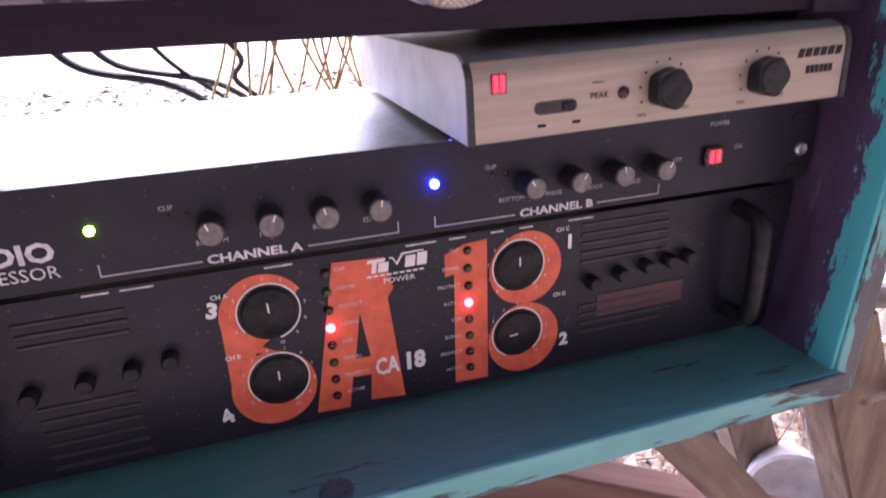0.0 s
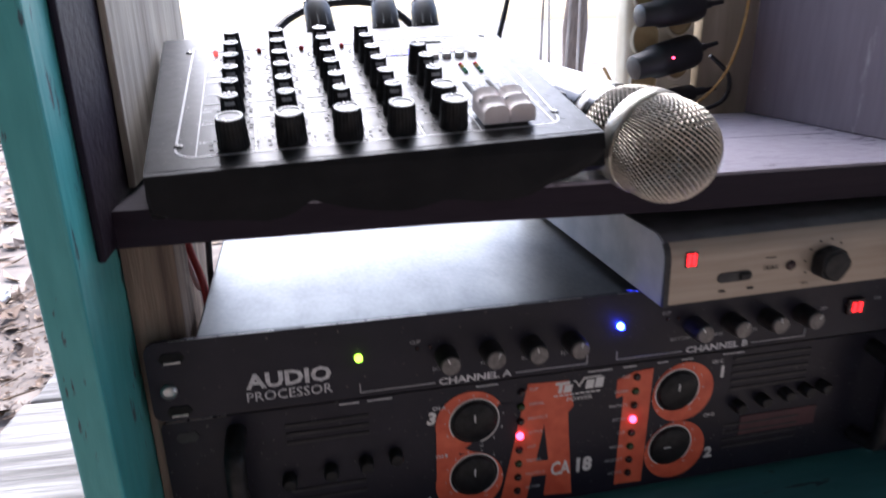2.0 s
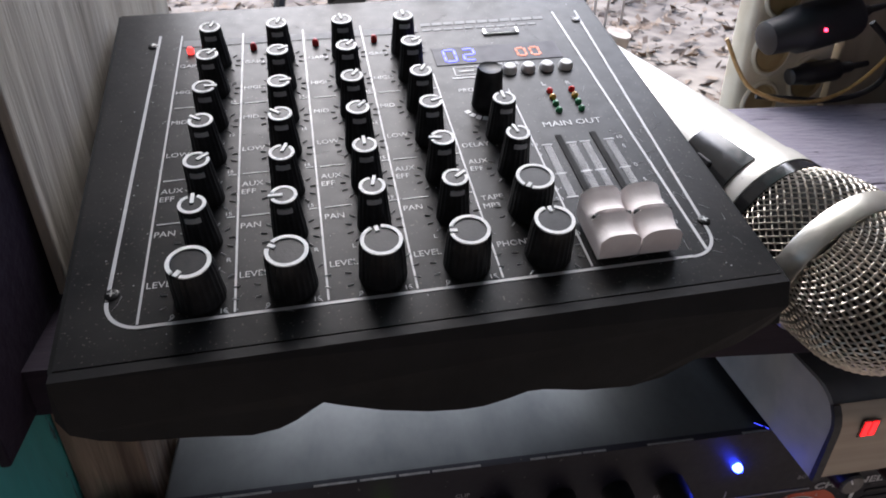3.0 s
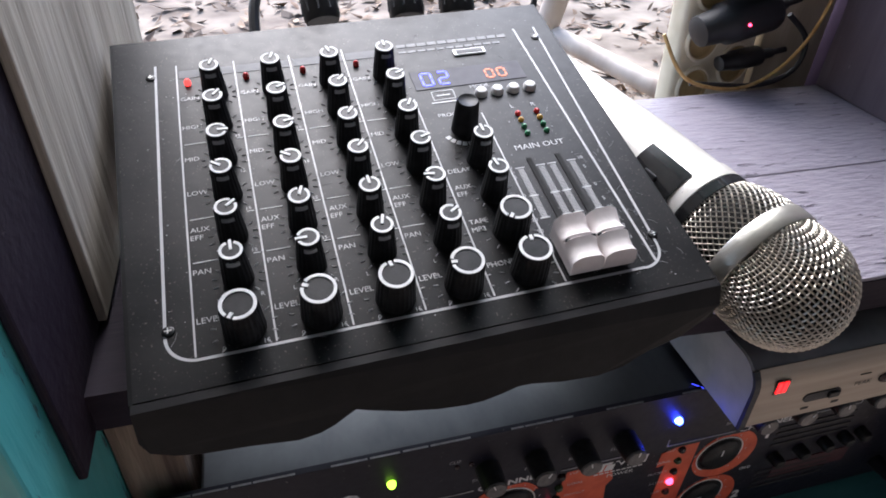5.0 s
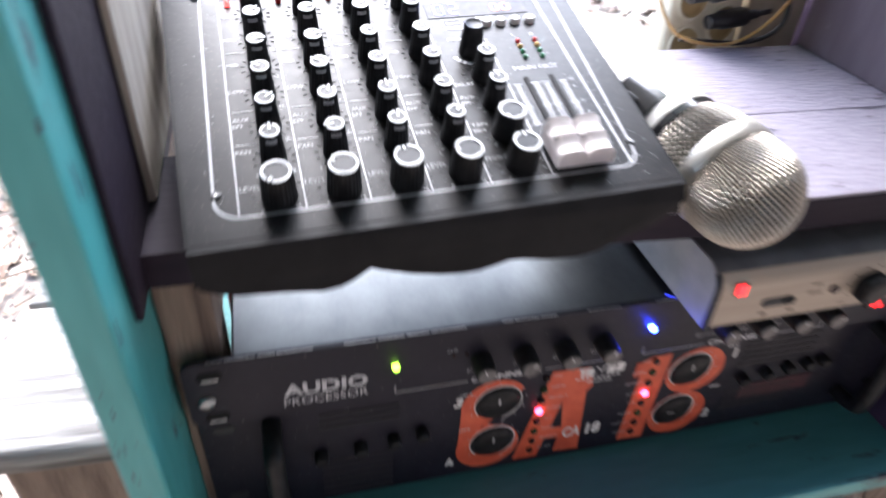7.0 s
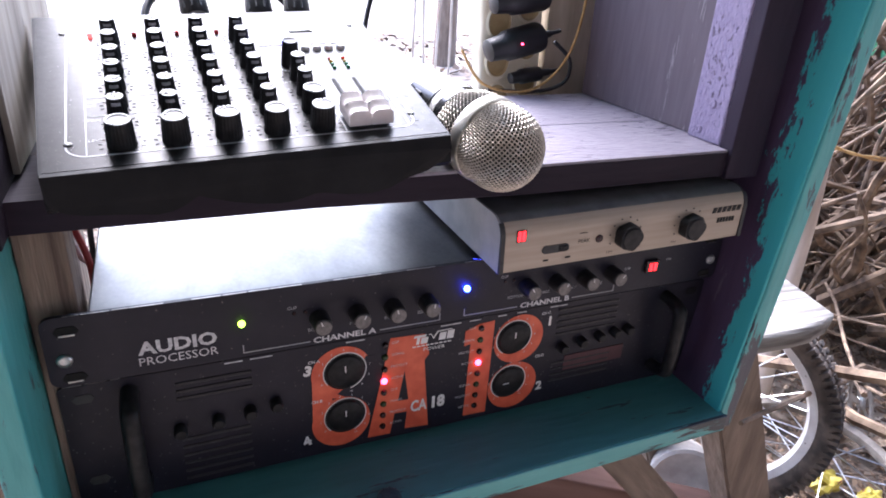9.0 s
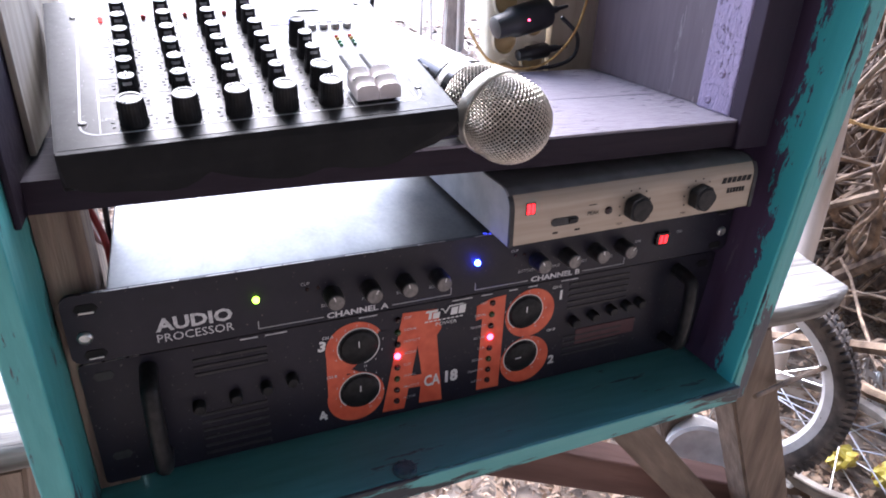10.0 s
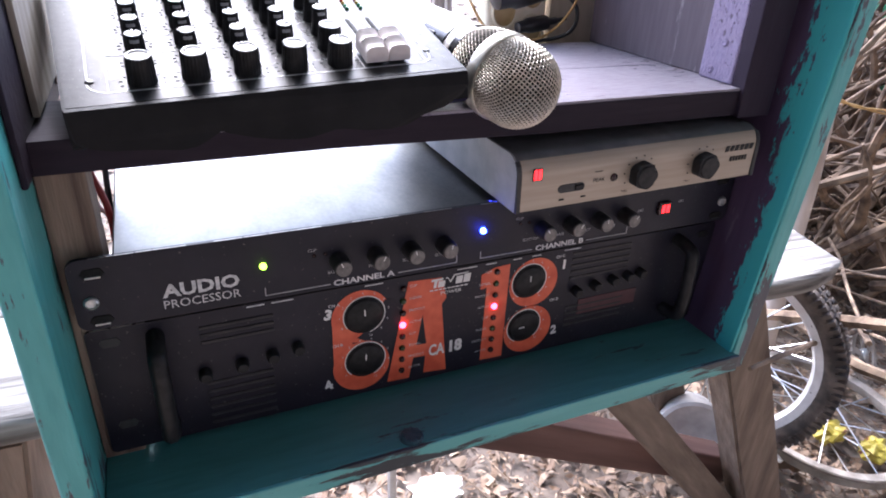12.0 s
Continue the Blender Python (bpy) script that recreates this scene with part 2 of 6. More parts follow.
def litter_material():
    m, nt, n, l, p = nodes_of("dry_leaf_litter")
    g = n.new("ShaderNodeNewGeometry")
    ramp = n.new("ShaderNodeValToRGB")
    e = ramp.color_ramp.elements
    e[0].position, e[0].color = 0.0, (0.05, 0.032, 0.022, 1)
    e[1].position, e[1].color = 1.0, (0.38, 0.28, 0.19, 1)
    mid = e.new(0.55)
    mid.color = (0.19, 0.118, 0.07, 1)
    l.new(g.outputs["Random Per Island"], ramp.inputs["Fac"])
    l.new(ramp.outputs[0], p.inputs["Base Color"])
    p.inputs["Roughness"].default_value = 0.75
    return m


LITTER = litter_material()
SOIL = surface("dry_grey_soil", (0.12, 0.090, 0.068), (0.32, 0.265, 0.21), rough=0.9, scale=5, bump=0.8, fine=8)
PLASTER = surface("plain_plaster_wall", (0.09, 0.08, 0.075), (0.13, 0.12, 0.11), rough=0.9, scale=6, bump=0.2)
ROOFM = surface("dull_roof_sheet", (0.08, 0.075, 0.075), (0.12, 0.115, 0.11), rough=0.7, scale=8, bump=0.1)


# ---------------------------------------------------------------- building helpers
def part(name, bm, material, parent=None, label="", smooth=False):
    me = bpy.data.meshes.new(name)
    bmesh.ops.recalc_face_normals(bm, faces=bm.faces)
    bm.to_mesh(me)
    bm.free()
    me.materials.append(material)
    if smooth:
        for f in me.polygons:
            f.use_smooth = True
        me.set_sharp_from_angle(angle=radians(40))
    ob = new(name, me)
    ob.parent = parent
    if label:
        ob["label"] = label
    return ob


def thing(name, label, category, at=None, group="", kind=""):
    ob = new(name)
    ob.empty_display_size = 0.02
    if at is not None:
        ob.matrix_world = at
    return tagged(ob, label, category, group, kind)


def box(bm, x0, x1, y0, y1, z0, z1, bevel=0.0, seg=2, m=None):
    b = bmesh.new()
    bmesh.ops.create_cube(b, size=1)
    for v in b.verts:
        v.co = Vector((x0 + (v.co.x + 0.5) * (x1 - x0), y0 + (v.co.y + 0.5) * (y1 - y0), z0 + (v.co.z + 0.5) * (z1 - z0)))
    if bevel:
        bmesh.ops.bevel(b, geom=b.edges[:], offset=bevel, segments=seg, affect="EDGES", profile=0.5)
    merge(bm, b, m)
    return bm


def merge(bm, b, m=None):
    made = {v: bm.verts.new(m @ v.co if m else v.co) for v in b.verts}
    for f in b.faces:
        bm.faces.new([made[v] for v in f.verts])
    b.free()


def boxes(*args, **kw):
    return box(bmesh.new(), *args, **kw)


def lathe(bm, profile, seg=24, m=None, caps=True):
    """Turn (radius, height) pairs round z."""
    m = m or Matrix()
    rings = []
    for r, h in profile:
        rings.append([bm.verts.new(m @ Vector((r * math.cos(2 * math.pi * i / seg), r * math.sin(2 * math.pi * i / seg), h))) for i in range(seg)])
    for a, b in zip(rings, rings[1:]):
        for i in range(seg):
            bm.faces.new((a[i], a[(i + 1) % seg], b[(i + 1) % seg], b[i]))
    if caps:
        bm.faces.new(rings[0][::-1])
        bm.faces.new(rings[-1])
    return bm


def aim(p, q):
    """A pose at p whose z runs towards q."""
    d = Vector(q) - Vector(p)
    return Matrix.Translation(p) @ d.to_track_quat("Z", "Y").to_matrix().to_4x4()


def rod(bm, p, q, r0, r1=None, seg=8):
    r1 = r0 if r1 is None else r1
    return lathe(bm, [(r0, 0), (r1, (Vector(q) - Vector(p)).length)], seg, aim(p, q))


def smooth_path(pts, n=6):
    pts = [Vector(p) for p in pts]
    out = []
    for i in range(len(pts) - 1):
        p0, p1, p2, p3 = pts[max(i - 1, 0)], pts[i], pts[i + 1], pts[min(i + 2, len(pts) - 1)]
        for k in range(n):
            t = k / n
            out.append(0.5 * ((2 * p1) + (p2 - p0) * t + (2 * p0 - 5 * p1 + 4 * p2 - p3) * t * t + (3 * p1 - p0 - 3 * p2 + p3) * t ** 3))
    return out + [pts[-1]]


def tube(bm, pts, r, seg=8, n=6, taper=1.0):
    path = smooth_path(pts, n)
    rings = []
    side = None
    for i, p in enumerate(path):
        d = (path[min(i + 1, len(path) - 1)] - path[max(i - 1, 0)]).normalized()
        if side is None:
            side = d.orthogonal().normalized()
        side = (side - d * side.dot(d)).normalized()
        up = d.cross(side)
        rr = r * (1 + (taper - 1) * i / max(1, len(path) - 1))
        rings.append([bm.verts.new(p + rr * (math.cos(2 * math.pi * k / seg) * side + math.sin(2 * math.pi * k / seg) * up)) for k in range(seg)])
    for a, b in zip(rings, rings[1:]):
        for k in range(seg):
            bm.faces.new((a[k], a[(k + 1) % seg], b[(k + 1) % seg], b[k]))
    bm.faces.new(rings[0][::-1])
    bm.faces.new(rings[-1])
    return bm


def prism(bm, pts, h0, h1, m=None):
    """Extrude a flat outline of (x, y) from height h0 to h1."""
    m = m or Matrix()
    lo = [bm.verts.new(m @ Vector((x, y, h0))) for x, y in pts]
    hi = [bm.verts.new(m @ Vector((x, y, h1))) for x, y in pts]
    n = len(pts)
    for i in range(n):
        bm.faces.new((lo[i], lo[(i + 1) % n], hi[(i + 1) % n], hi[i]))
    bm.faces.new(lo[::-1])
    bm.faces.new(hi)
    return bm


def arc(bm, cx, cy, r, w, a0, a1, h0, h1, m=None, seg=28):
    """A flat ring piece, angles in degrees."""
    out = [(cx + (r + w / 2) * math.cos(radians(a0 + (a1 - a0) * i / seg)), cy + (r + w / 2) * math.sin(radians(a0 + (a1 - a0) * i / seg))) for i in range(seg + 1)]
    inn = [(cx + (r - w / 2) * math.cos(radians(a0 + (a1 - a0) * i / seg)), cy + (r - w / 2) * math.sin(radians(a0 + (a1 - a0) * i / seg))) for i in range(seg + 1)]
    m = m or Matrix()
    cols = [[bm.verts.new(m @ Vector((x, y, h))) for (x, y), h in ((o, h0), (o, h1), (n, h1), (n, h0))] for o, n in zip(out, inn)]
    whole = abs(abs(a1 - a0) - 360) < 1e-6
    if whole:
        for v in cols.pop():
            bm.verts.remove(v)
        cols.append(cols[0])
    for p, q in zip(cols, cols[1:]):
        for k in range(4):
            bm.faces.new((p[k], p[(k + 1) % 4], q[(k + 1) % 4], q[k]))
    if not whole:
        bm.faces.new(cols[0])
        bm.faces.new(cols[-1][::-1])
    return bm


def disc(cx, cy, r, n=40):
    return [(cx + r * math.cos(2 * math.pi * i / n), cy + r * math.sin(2 * math.pi * i / n)) for i in range(n)]


def words(bm, body, x, y, height, width=None, m=None, h=0.0003, shear=0.0, bold=0.0, align="LEFT"):
    """Lettering in the built-in font, its capitals of that height, in the plane of m."""
    cu = bpy.data.curves.new("lettering", "FONT")
    cu.body, cu.size, cu.resolution_u, cu.shear, cu.offset = body, 1.0, 2, shear, bold
    ob = bpy.data.objects.new("lettering", cu)
    scene.collection.objects.link(ob)
    me = bpy.data.meshes.new_from_object(ob.evaluated_get(bpy.context.evaluated_depsgraph_get()))
    bpy.data.objects.remove(ob)
    xs = [v.co.x for v in me.vertices]
    lo, hi = min(xs), max(xs)
    sy = height / 0.73
    sx = (width / (hi - lo)) if width else sy
    shift = {"LEFT": 0, "CENTER": 0.5, "RIGHT": 1}[align] * (hi - lo) * sx
    m = m or Matrix()
    vs = [bm.verts.new(m @ Vector((x - shift + (v.co.x - lo) * sx, y + v.co.y * sy, h))) for v in me.vertices]
    for f in me.polygons:
        try:
            bm.faces.new([vs[i] for i in f.vertices])
        except ValueError:
            pass
    bpy.data.meshes.remove(me)
    return bm


def front(x, y, z):
    """A pose whose own x runs along the rack, own y up and own z out of the front towards the viewer."""
    return Matrix.Translation((x, y, z)) @ Euler((radians(90), 0, 0)).to_matrix().to_4x4()

# ---------------------------------------------------------------- ground and surroundings
GROUND = -0.50


def ground_height(x, y):
    return GROUND + 0.02 * noise.noise((x * 1.3, y * 1.3, 0)) + 0.008 * noise.noise((x * 6, y * 6, 3))


def make_ground():
    bm = bmesh.new()
    # fine near the rack, wide towards the horizon
    axis = sorted({round(v, 3) for v in [-400, -120, -40, -15, -8] + [i * 0.1 for i in range(-40, 61)] + [8, 15, 40, 120, 400]})
    grid = [[bm.verts.new((x, y, ground_height(x, y))) for x in axis] for y in axis]
    for a, b in zip(grid, grid[1:]):
        for i in range(len(axis) - 1):
            bm.faces.new((a[i], a[i + 1], b[i + 1], b[i]))
    ob = part("ground", bm, SOIL, None, smooth=True)
    tagged(ob, "dry grey soil strewn with dead leaves behind the rack", "ground", kind="structure")


def make_litter():
    """Dead leaves, chips and scraps lying on the soil."""
    rng = random.Random(5)
    vs, fs = [], []
    for k in range(42000):
        if k >= 28000:
            # thick mulch under the bench and beside it
            x, y = rng.uniform(-0.25, 1.7), rng.uniform(-0.05, 1.1)
            s = rng.uniform(0.004, 0.013) if rng.random() < 0.9 else rng.uniform(0.014, 0.028)
        elif k < 22000:
            x, y = rng.uniform(-1.0, 1.7), rng.uniform(-0.1, 1.8)
            s = rng.uniform(0.003, 0.011) if rng.random() < 0.9 else rng.uniform(0.012, 0.022)
        else:
            x, y = rng.uniform(-2.5, 4.0), rng.uniform(0.8, 6.0)
            s = rng.uniform(0.02, 0.06)
        a, tilt = rng.uniform(0, 6.28), rng.uniform(-0.6, 0.6)
        m = Matrix.Translation((x, y, ground_height(x, y) + rng.uniform(0.002, 0.014) + (rng.uniform(0, 0.012) if k >= 28000 else 0))) @ Euler((tilt, rng.uniform(-0.5, 0.5), a)).to_matrix().to_4x4()
        w = s * rng.uniform(0.15, 0.6)
        i = len(vs)
        curl = s * rng.uniform(-0.25, 0.35)
        for p in ((-s, 0, curl), (-s * 0.2, -w, 0), (s, 0, curl), (s * 0.1, w, 0), (0, 0, -curl * 0.3)):
            vs.append(m @ Vector(p))
        fs += [(i, i + 1, i + 4), (i + 1, i + 2, i + 4), (i + 2, i + 3, i + 4), (i + 3, i, i + 4)]
    me = bpy.data.meshes.new("leaf_litter")
    me.from_pydata(vs, [], fs)
    me.materials.append(LITTER)
    tagged(new("leaf_litter", me), "dry curled leaves and wood chips on the soil", "leaf litter", kind="stuff")


def make_twigs():
    rng = random.Random(8)
    bm = bmesh.new()
    for k in range(420):
        x, y = rng.uniform(-0.8, 1.5), rng.uniform(0.1, 1.7)
        a, n = rng.uniform(0, 6.28), rng.uniform(0.03, 0.12)
        z = ground_height(x, y) + 0.014
        rod(bm, (x, y, z), (x + n * math.cos(a), y + n * math.sin(a), z + rng.uniform(-0.005, 0.02)), rng.uniform(0.001, 0.0035), 0.001, 5)
    tagged(part("twigs", bm, BARK), "broken dry twigs lying on the leaf litter", "twigs", kind="stuff")


def make_closing():
    # unseen closing wall, added and kept dark so little light bounces forward
    bm = boxes(-6, 6, -1.9, -1.75, GROUND - 0.1, 2.5)
    tagged(part("south_light_block", bm, PLASTER), "unseen plain wall added behind the viewer, kept dark to limit fill light", "wall", kind="structure")
    # unseen side wall, added to block light from the left
    bm = boxes(-1.40, -1.25, -1.7495, -0.40, GROUND - 0.1, 2.3495)
    tagged(part("west_light_block", bm, PLASTER), "unseen plain wall added beside the viewer to cut side light", "wall", kind="structure")
    # unseen roof, added to shade the front faces from the sky
    bm = boxes(-6, 6, -1.9, -0.15, 2.35, 2.42)
    tagged(part("roof_light_block", bm, ROOFM), "unseen dull roof added before the rack to darken its front", "roof", kind="structure")


# ---------------------------------------------------------------- rack cabinet
def make_cabinet():
    cab = thing("rack_cabinet", "home-made open wooden rack cabinet painted teal outside and purple inside", "cabinet", pose(0, 0, 0))
    # left side board
    part("side_board", boxes(-0.0215, -0.0055, -0.047, 0.27, -0.037, 0.72, 0.0015), TEAL, cab, "teal painted side board with chipped edge")
    lean = Matrix.Translation((0.478, 0, -0.03)) @ Euler((0, radians(5.0), 0)).to_matrix().to_4x4()
    b = bmesh.new()
    box(b, 0.0, 0.017, -0.047, 0.27, -0.01, 0.76, 0.0015, m=lean)
    part("side_board", b, TEAL, cab, "teal painted side board with chipped edge")
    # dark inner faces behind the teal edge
    part("inner_lining", boxes(-0.0053, -0.0022, -0.021, 0.26, 0.1765, 0.718, 0.001), SHADED_PURPLE, cab, "dark purple inner face")
    b = bmesh.new()
    box(b, -0.0035, -0.0004, -0.046, 0.26, 0.006, 0.748, 0.001, m=lean)
    part("inner_lining", b, PURPLE_DARK, cab, "dark purple inner face with ragged teal edge")
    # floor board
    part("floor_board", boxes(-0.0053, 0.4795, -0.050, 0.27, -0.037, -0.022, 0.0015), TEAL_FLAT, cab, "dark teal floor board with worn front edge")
    part("front_edge_strip", boxes(-0.0053, 0.4795, -0.0535, -0.0502, -0.037, -0.0215, 0.001), TEAL_EDGE, cab, "lighter teal chipped front edge")
    # top board
    part("top_board", boxes(-0.0215, 0.562, -0.047, 0.27, 0.7205, 0.737, 0.0015), TEAL, cab)
    # shelf
    for x0, x1, y0, y1 in ((-0.005, 0.486, -0.010, 0.080), (0.230, 0.486, 0.0806, 0.188)):
        if x0 < 0:
            b = prism(bmesh.new(), [(x0, 0.0), (0.15, 0.0), (0.29, y0), (x1, y0), (x1, y1), (x0, y1)], 0.1758, 0.1935)
            x0 = 0.0225
        else:
            b = boxes(x0, x1, y0, y1, 0.1758, 0.1935, 0.001)
        part("shelf_board", b, SHADED_PURPLE, cab, "purple shelf edge with its shade put into the colour")
        part("shelf_top", boxes(x0 + 0.0005, min(x1, 0.4835), y0 + 0.0005, y1, 0.1936, 0.1955, 0.0003, 1), SHELF_PAINT, cab, "worn lilac paint on the shelf")
    # cover added over the batten to make its front face dark
    part("batten_front_cover", boxes(0.4530, 0.4845, -0.0135, -0.0008, 0.1740, 0.719, 0.001), CORNER_PAINT, cab, "dark purple front face of the batten, added as a separate cover")
    part("rear_cleat", boxes(-0.005, 0.2295, 0.158, 0.170, 0.186, 0.1955, 0.001), RAW, cab, "thin timber cleat across the back")
    # upper right lining and batten
    part("lining_board", boxes(0.4575, 0.489, 0.0340, 0.1880, 0.1957, 0.719, 0.001), PURPLE, cab, "greyish purple lining board")
    part("batten", boxes(0.4525, 0.4855, -0.0005, 0.0335, 0.1957, 0.719, 0.0015), LILAC, cab, "lilac painted batten with rough brush marks")
    # upper left lining
    part("lining_board", boxes(-0.0020, 0.0015, 0.036, 0.268, 0.1957, 0.719, 0.0008), PALE, cab, "weathered bare timber lining")
    part("inner_lining", boxes(-0.0053, -0.0022, 0.0460, 0.262, -0.0215, 0.1755, 0.001), RAW, cab, "bare brown timber lining below the shelf")
    # rack posts behind the panel ears
    part("rack_post", boxes(-0.0050, 0.0190, 0.010, 0.045, -0.0215, 0.1755, 0.001), RAW, cab, "bare timber post behind the rack ears")
    part("rack_post", boxes(0.4665, 0.4795, 0.010, 0.045, -0.0215, 0.1755, 0.001), SHADED_PURPLE, cab)
    # back post on the right
    part("back_post", boxes(0.434, 0.4888, 0.2265, 0.2450, 0.10, 0.719, 0.001), BEIGE, cab, "beige plywood back post")
    # screws
    for x, y, z in ((0.4522, 0.0135, 0.2240), (0.4522, 0.0225, 0.203)):
        b = bmesh.new()
        m = Matrix.Translation((x, y, z)) @ Euler((0, radians(-90), 0)).to_matrix().to_4x4()
        lathe(b, [(0.0032, -0.001), (0.0030, 0.0006), (0.0018, 0.0011), (0.0006, 0.0007)], 12, m)
        part("screw", b, LILAC, cab, "screw head painted over in lilac")
    b = bmesh.new()
    m = Matrix.Translation((0.186, -0.0425, -0.0222))
    lathe(b, [(0.0085, 0.0), (0.0085, 0.0012), (0.0072, 0.0024), (0.005, 0.0030), (0.002, 0.0031)], 20, m)
    for k in range(5):
        a = radians(k * 36)
        c, s = math.cos(a), math.sin(a)
        rod(b, (0.186 - 0.0075 * c, -0.0425 - 0.0075 * s, -0.0197), (0.186 + 0.0075 * c, -0.0425 + 0.0075 * s, -0.0197), 0.0007, seg=5)
    part("bolt_head", b, BOLT, cab, "round ribbed bolt head painted over")
    return cab


PURPLE_DARK = painted("dark_purple_side_paint", (0.05, 0.032, 0.065), (0.085, 0.055, 0.10), (0.10, 0.08, 0.11), worn=0.72, scale=40, along=(1, 1, 0.12), band=(-0.030, (0.06, 0.38, 0.39)), spec=0.25)
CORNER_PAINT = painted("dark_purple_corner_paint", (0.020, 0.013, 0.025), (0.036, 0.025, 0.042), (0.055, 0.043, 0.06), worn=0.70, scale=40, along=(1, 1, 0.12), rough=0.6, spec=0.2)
TEAL_EDGE = painted("pale_teal_edge_paint", (0.075, 0.30, 0.29), (0.15, 0.42, 0.40), (0.03, 0.035, 0.04), along=(0.12, 1, 1), worn=0.56)


# ---------------------------------------------------------------- rack gear
def slot(bm, x, z, w, y):
    prism(bm, [(x - w / 2, z - 0.003), (x + w / 2, z - 0.003), (x + w / 2 + 0.002, z), (x + w / 2, z + 0.003), (x - w / 2, z + 0.003), (x - w / 2 - 0.002, z)], 0, 0.0005, front(0, y, 0))


def panel_outline(x0, x1, z0, z1, r):
    pts = []
    for cx, cz, a in ((x1 - r, z0 + r, -90), (x1 - r, z1 - r, 0), (x0 + r, z1 - r, 90), (x0 + r, z0 + r, 180)):
        pts += [(cx + r * math.cos(radians(a + k * 22.5)), cz + r * math.sin(radians(a + k * 22.5))) for k in range(5)]
    return pts


def make_processor():
    u = thing("audio_processor", "black one-unit audio processor with dusty white lettering, standing on the amplifier", "audio processor", pose(0.0, 0.0, 0.0))
    b = boxes(0.0235, 0.459, 0.003, 0.215, 0.084, 0.1245, 0.0012)
    part("chassis", b, BLACK_LID, u, "black steel chassis whose lid mirrors the sky")
    b = prism(bmesh.new(), panel_outline(0.0, 0.4826, 0.082, 0.1265, 0.006), 0, 0.003, front(0, 0.003, 0))
    bmesh.ops.bevel(b, geom=[e for e in b.edges if len(e.link_faces) == 2 and e.calc_face_angle() > 0.9], offset=0.0006, segments=1, affect="EDGES")
    panel = part("front_panel", b, BLACK_PANEL, u)
    # bright worn top edge
    rng = random.Random(3)
    x = 0.012
    while x < 0.26:
        n = rng.uniform(0.004, 0.02)
        if rng.random() < 0.75:
            part("worn_patch", boxes(x, x + n, 0.0002, 0.0012, 0.1264, 0.1264 + rng.uniform(0.00012, 0.0002)), EDGE_METAL, panel, "bare metal where paint is rubbed off")
        x += n + rng.uniform(0.0, 0.0015)
    for x in (0.0125, 0.470):
        for z in (0.1175, 0.0875):
            b = bmesh.new()
            slot(b, x, z, 0.0085, 0.0)
            sl = part("mounting_slot", b, SLOTBLACK, panel, "slot painted as a black shape with a bar along its lower edge")
            # bar along the lower edge: bright steel as a painted glint left, dark right
            part("slot_glint", boxes(x - 0.004, x + 0.004, -0.0012, -0.0004, z - 0.0028, z - 0.0016, 0.0003, 1), STEEL if x < 0.1 else KNOB_SIDE, sl)
    for x in (0.009, 0.4736):
        b = bmesh.new()
        lathe(b, [(0.0042, 0), (0.0040, 0.0012), (0.0030, 0.0022), (0.0026, 0.0008), (0.0010, 0.0006)], 18, front(x, 0, 0.0994))
        part("rack_screw", b, STEEL, panel, "zinc rack screw with socket head")
    # knobs
    for i, x in enumerate((0.1505, 0.1755, 0.1995, 0.2235, 0.3005, 0.3252, 0.350, 0.3745)):
        m = front(x, 0.0, 0.1015)
        b = lathe(bmesh.new(), [(0.0062, 0), (0.0060, 0.009), (0.0056, 0.0125), (0.0048, 0.0130), (0.0046, 0.0124), (0.0005, 0.0123)], 24, m)
        k = part("knob", b, KNOB_SIDE, u, "ribbed dark knob with grey metal cap", smooth=True)
        b = lathe(bmesh.new(), [(0.0052, 0.0126), (0.0049, 0.0134), (0.0005, 0.0135)], 24, m)
        part("cap", b, KNOB_GREY, k, "grey metal cap")
        b = bmesh.new()
        box(b, -0.0003, 0.0003, 0.002, 0.005, 0.0135, 0.0138, m=m @ Euler((0, 0, radians((20, -25, 15, -10, 30, -30, 10, -35)[i]))).to_matrix().to_4x4())
        part("pointer", b, PRINT, k)
    m = front(0, -0.0001, 0)
    b = bmesh.new()
    words(b, "AUDIO", 0.0455, 0.0955, 0.0085, 0.0435, m, bold=0.035)
    part("lettering", b, PRINT_LIGHT, panel, "bold worn white lettering")
    b = bmesh.new()
    words(b, "PROCESSOR", 0.0455, 0.0878, 0.0058, 0.0435, m)
    part("lettering", b, PRINT_LIGHT, panel, "thin white lettering")
    b = bmesh.new()
    words(b, "CHANNEL A", 0.1465, 0.0836, 0.0042, 0.042, m, bold=0.03)
    part("lettering", b, PRINT_LIGHT, panel, "bold white channel lettering")
    b = bmesh.new()
    words(b, "CHANNEL B", 0.2975, 0.0836, 0.0042, 0.042, m, bold=0.03)
    part("lettering", b, PRINT_LIGHT, panel, "bold white channel lettering")
    for x0, x1, t0, t1 in ((0.1035, 0.234, 0.1445, 0.191), (0.2525, 0.3795, 0.295, 0.342)):
        for a, c, e in ((x0, t0, x0), (t1, x1, x1)):
            b = bmesh.new()
            box(b, a, c, 0.0848, 0.0854, 0, 0.0003, m=m)
            box(b, e - 0.0003, e + 0.0003, 0.0848, 0.0905, 0, 0.0003, m=m)
            part("bracket_line", b, PRINT_DIM, panel, "thin grey bracket line")
    small = [(("BOTTOM", "PHASE", "BODY", "EDGE")[i % 4], x, 0.0928, 0.0024, "CENTER") for i, x in enumerate((0.150, 0.175, 0.1985, 0.2215, 0.293, 0.3165, 0.3405, 0.3635))]
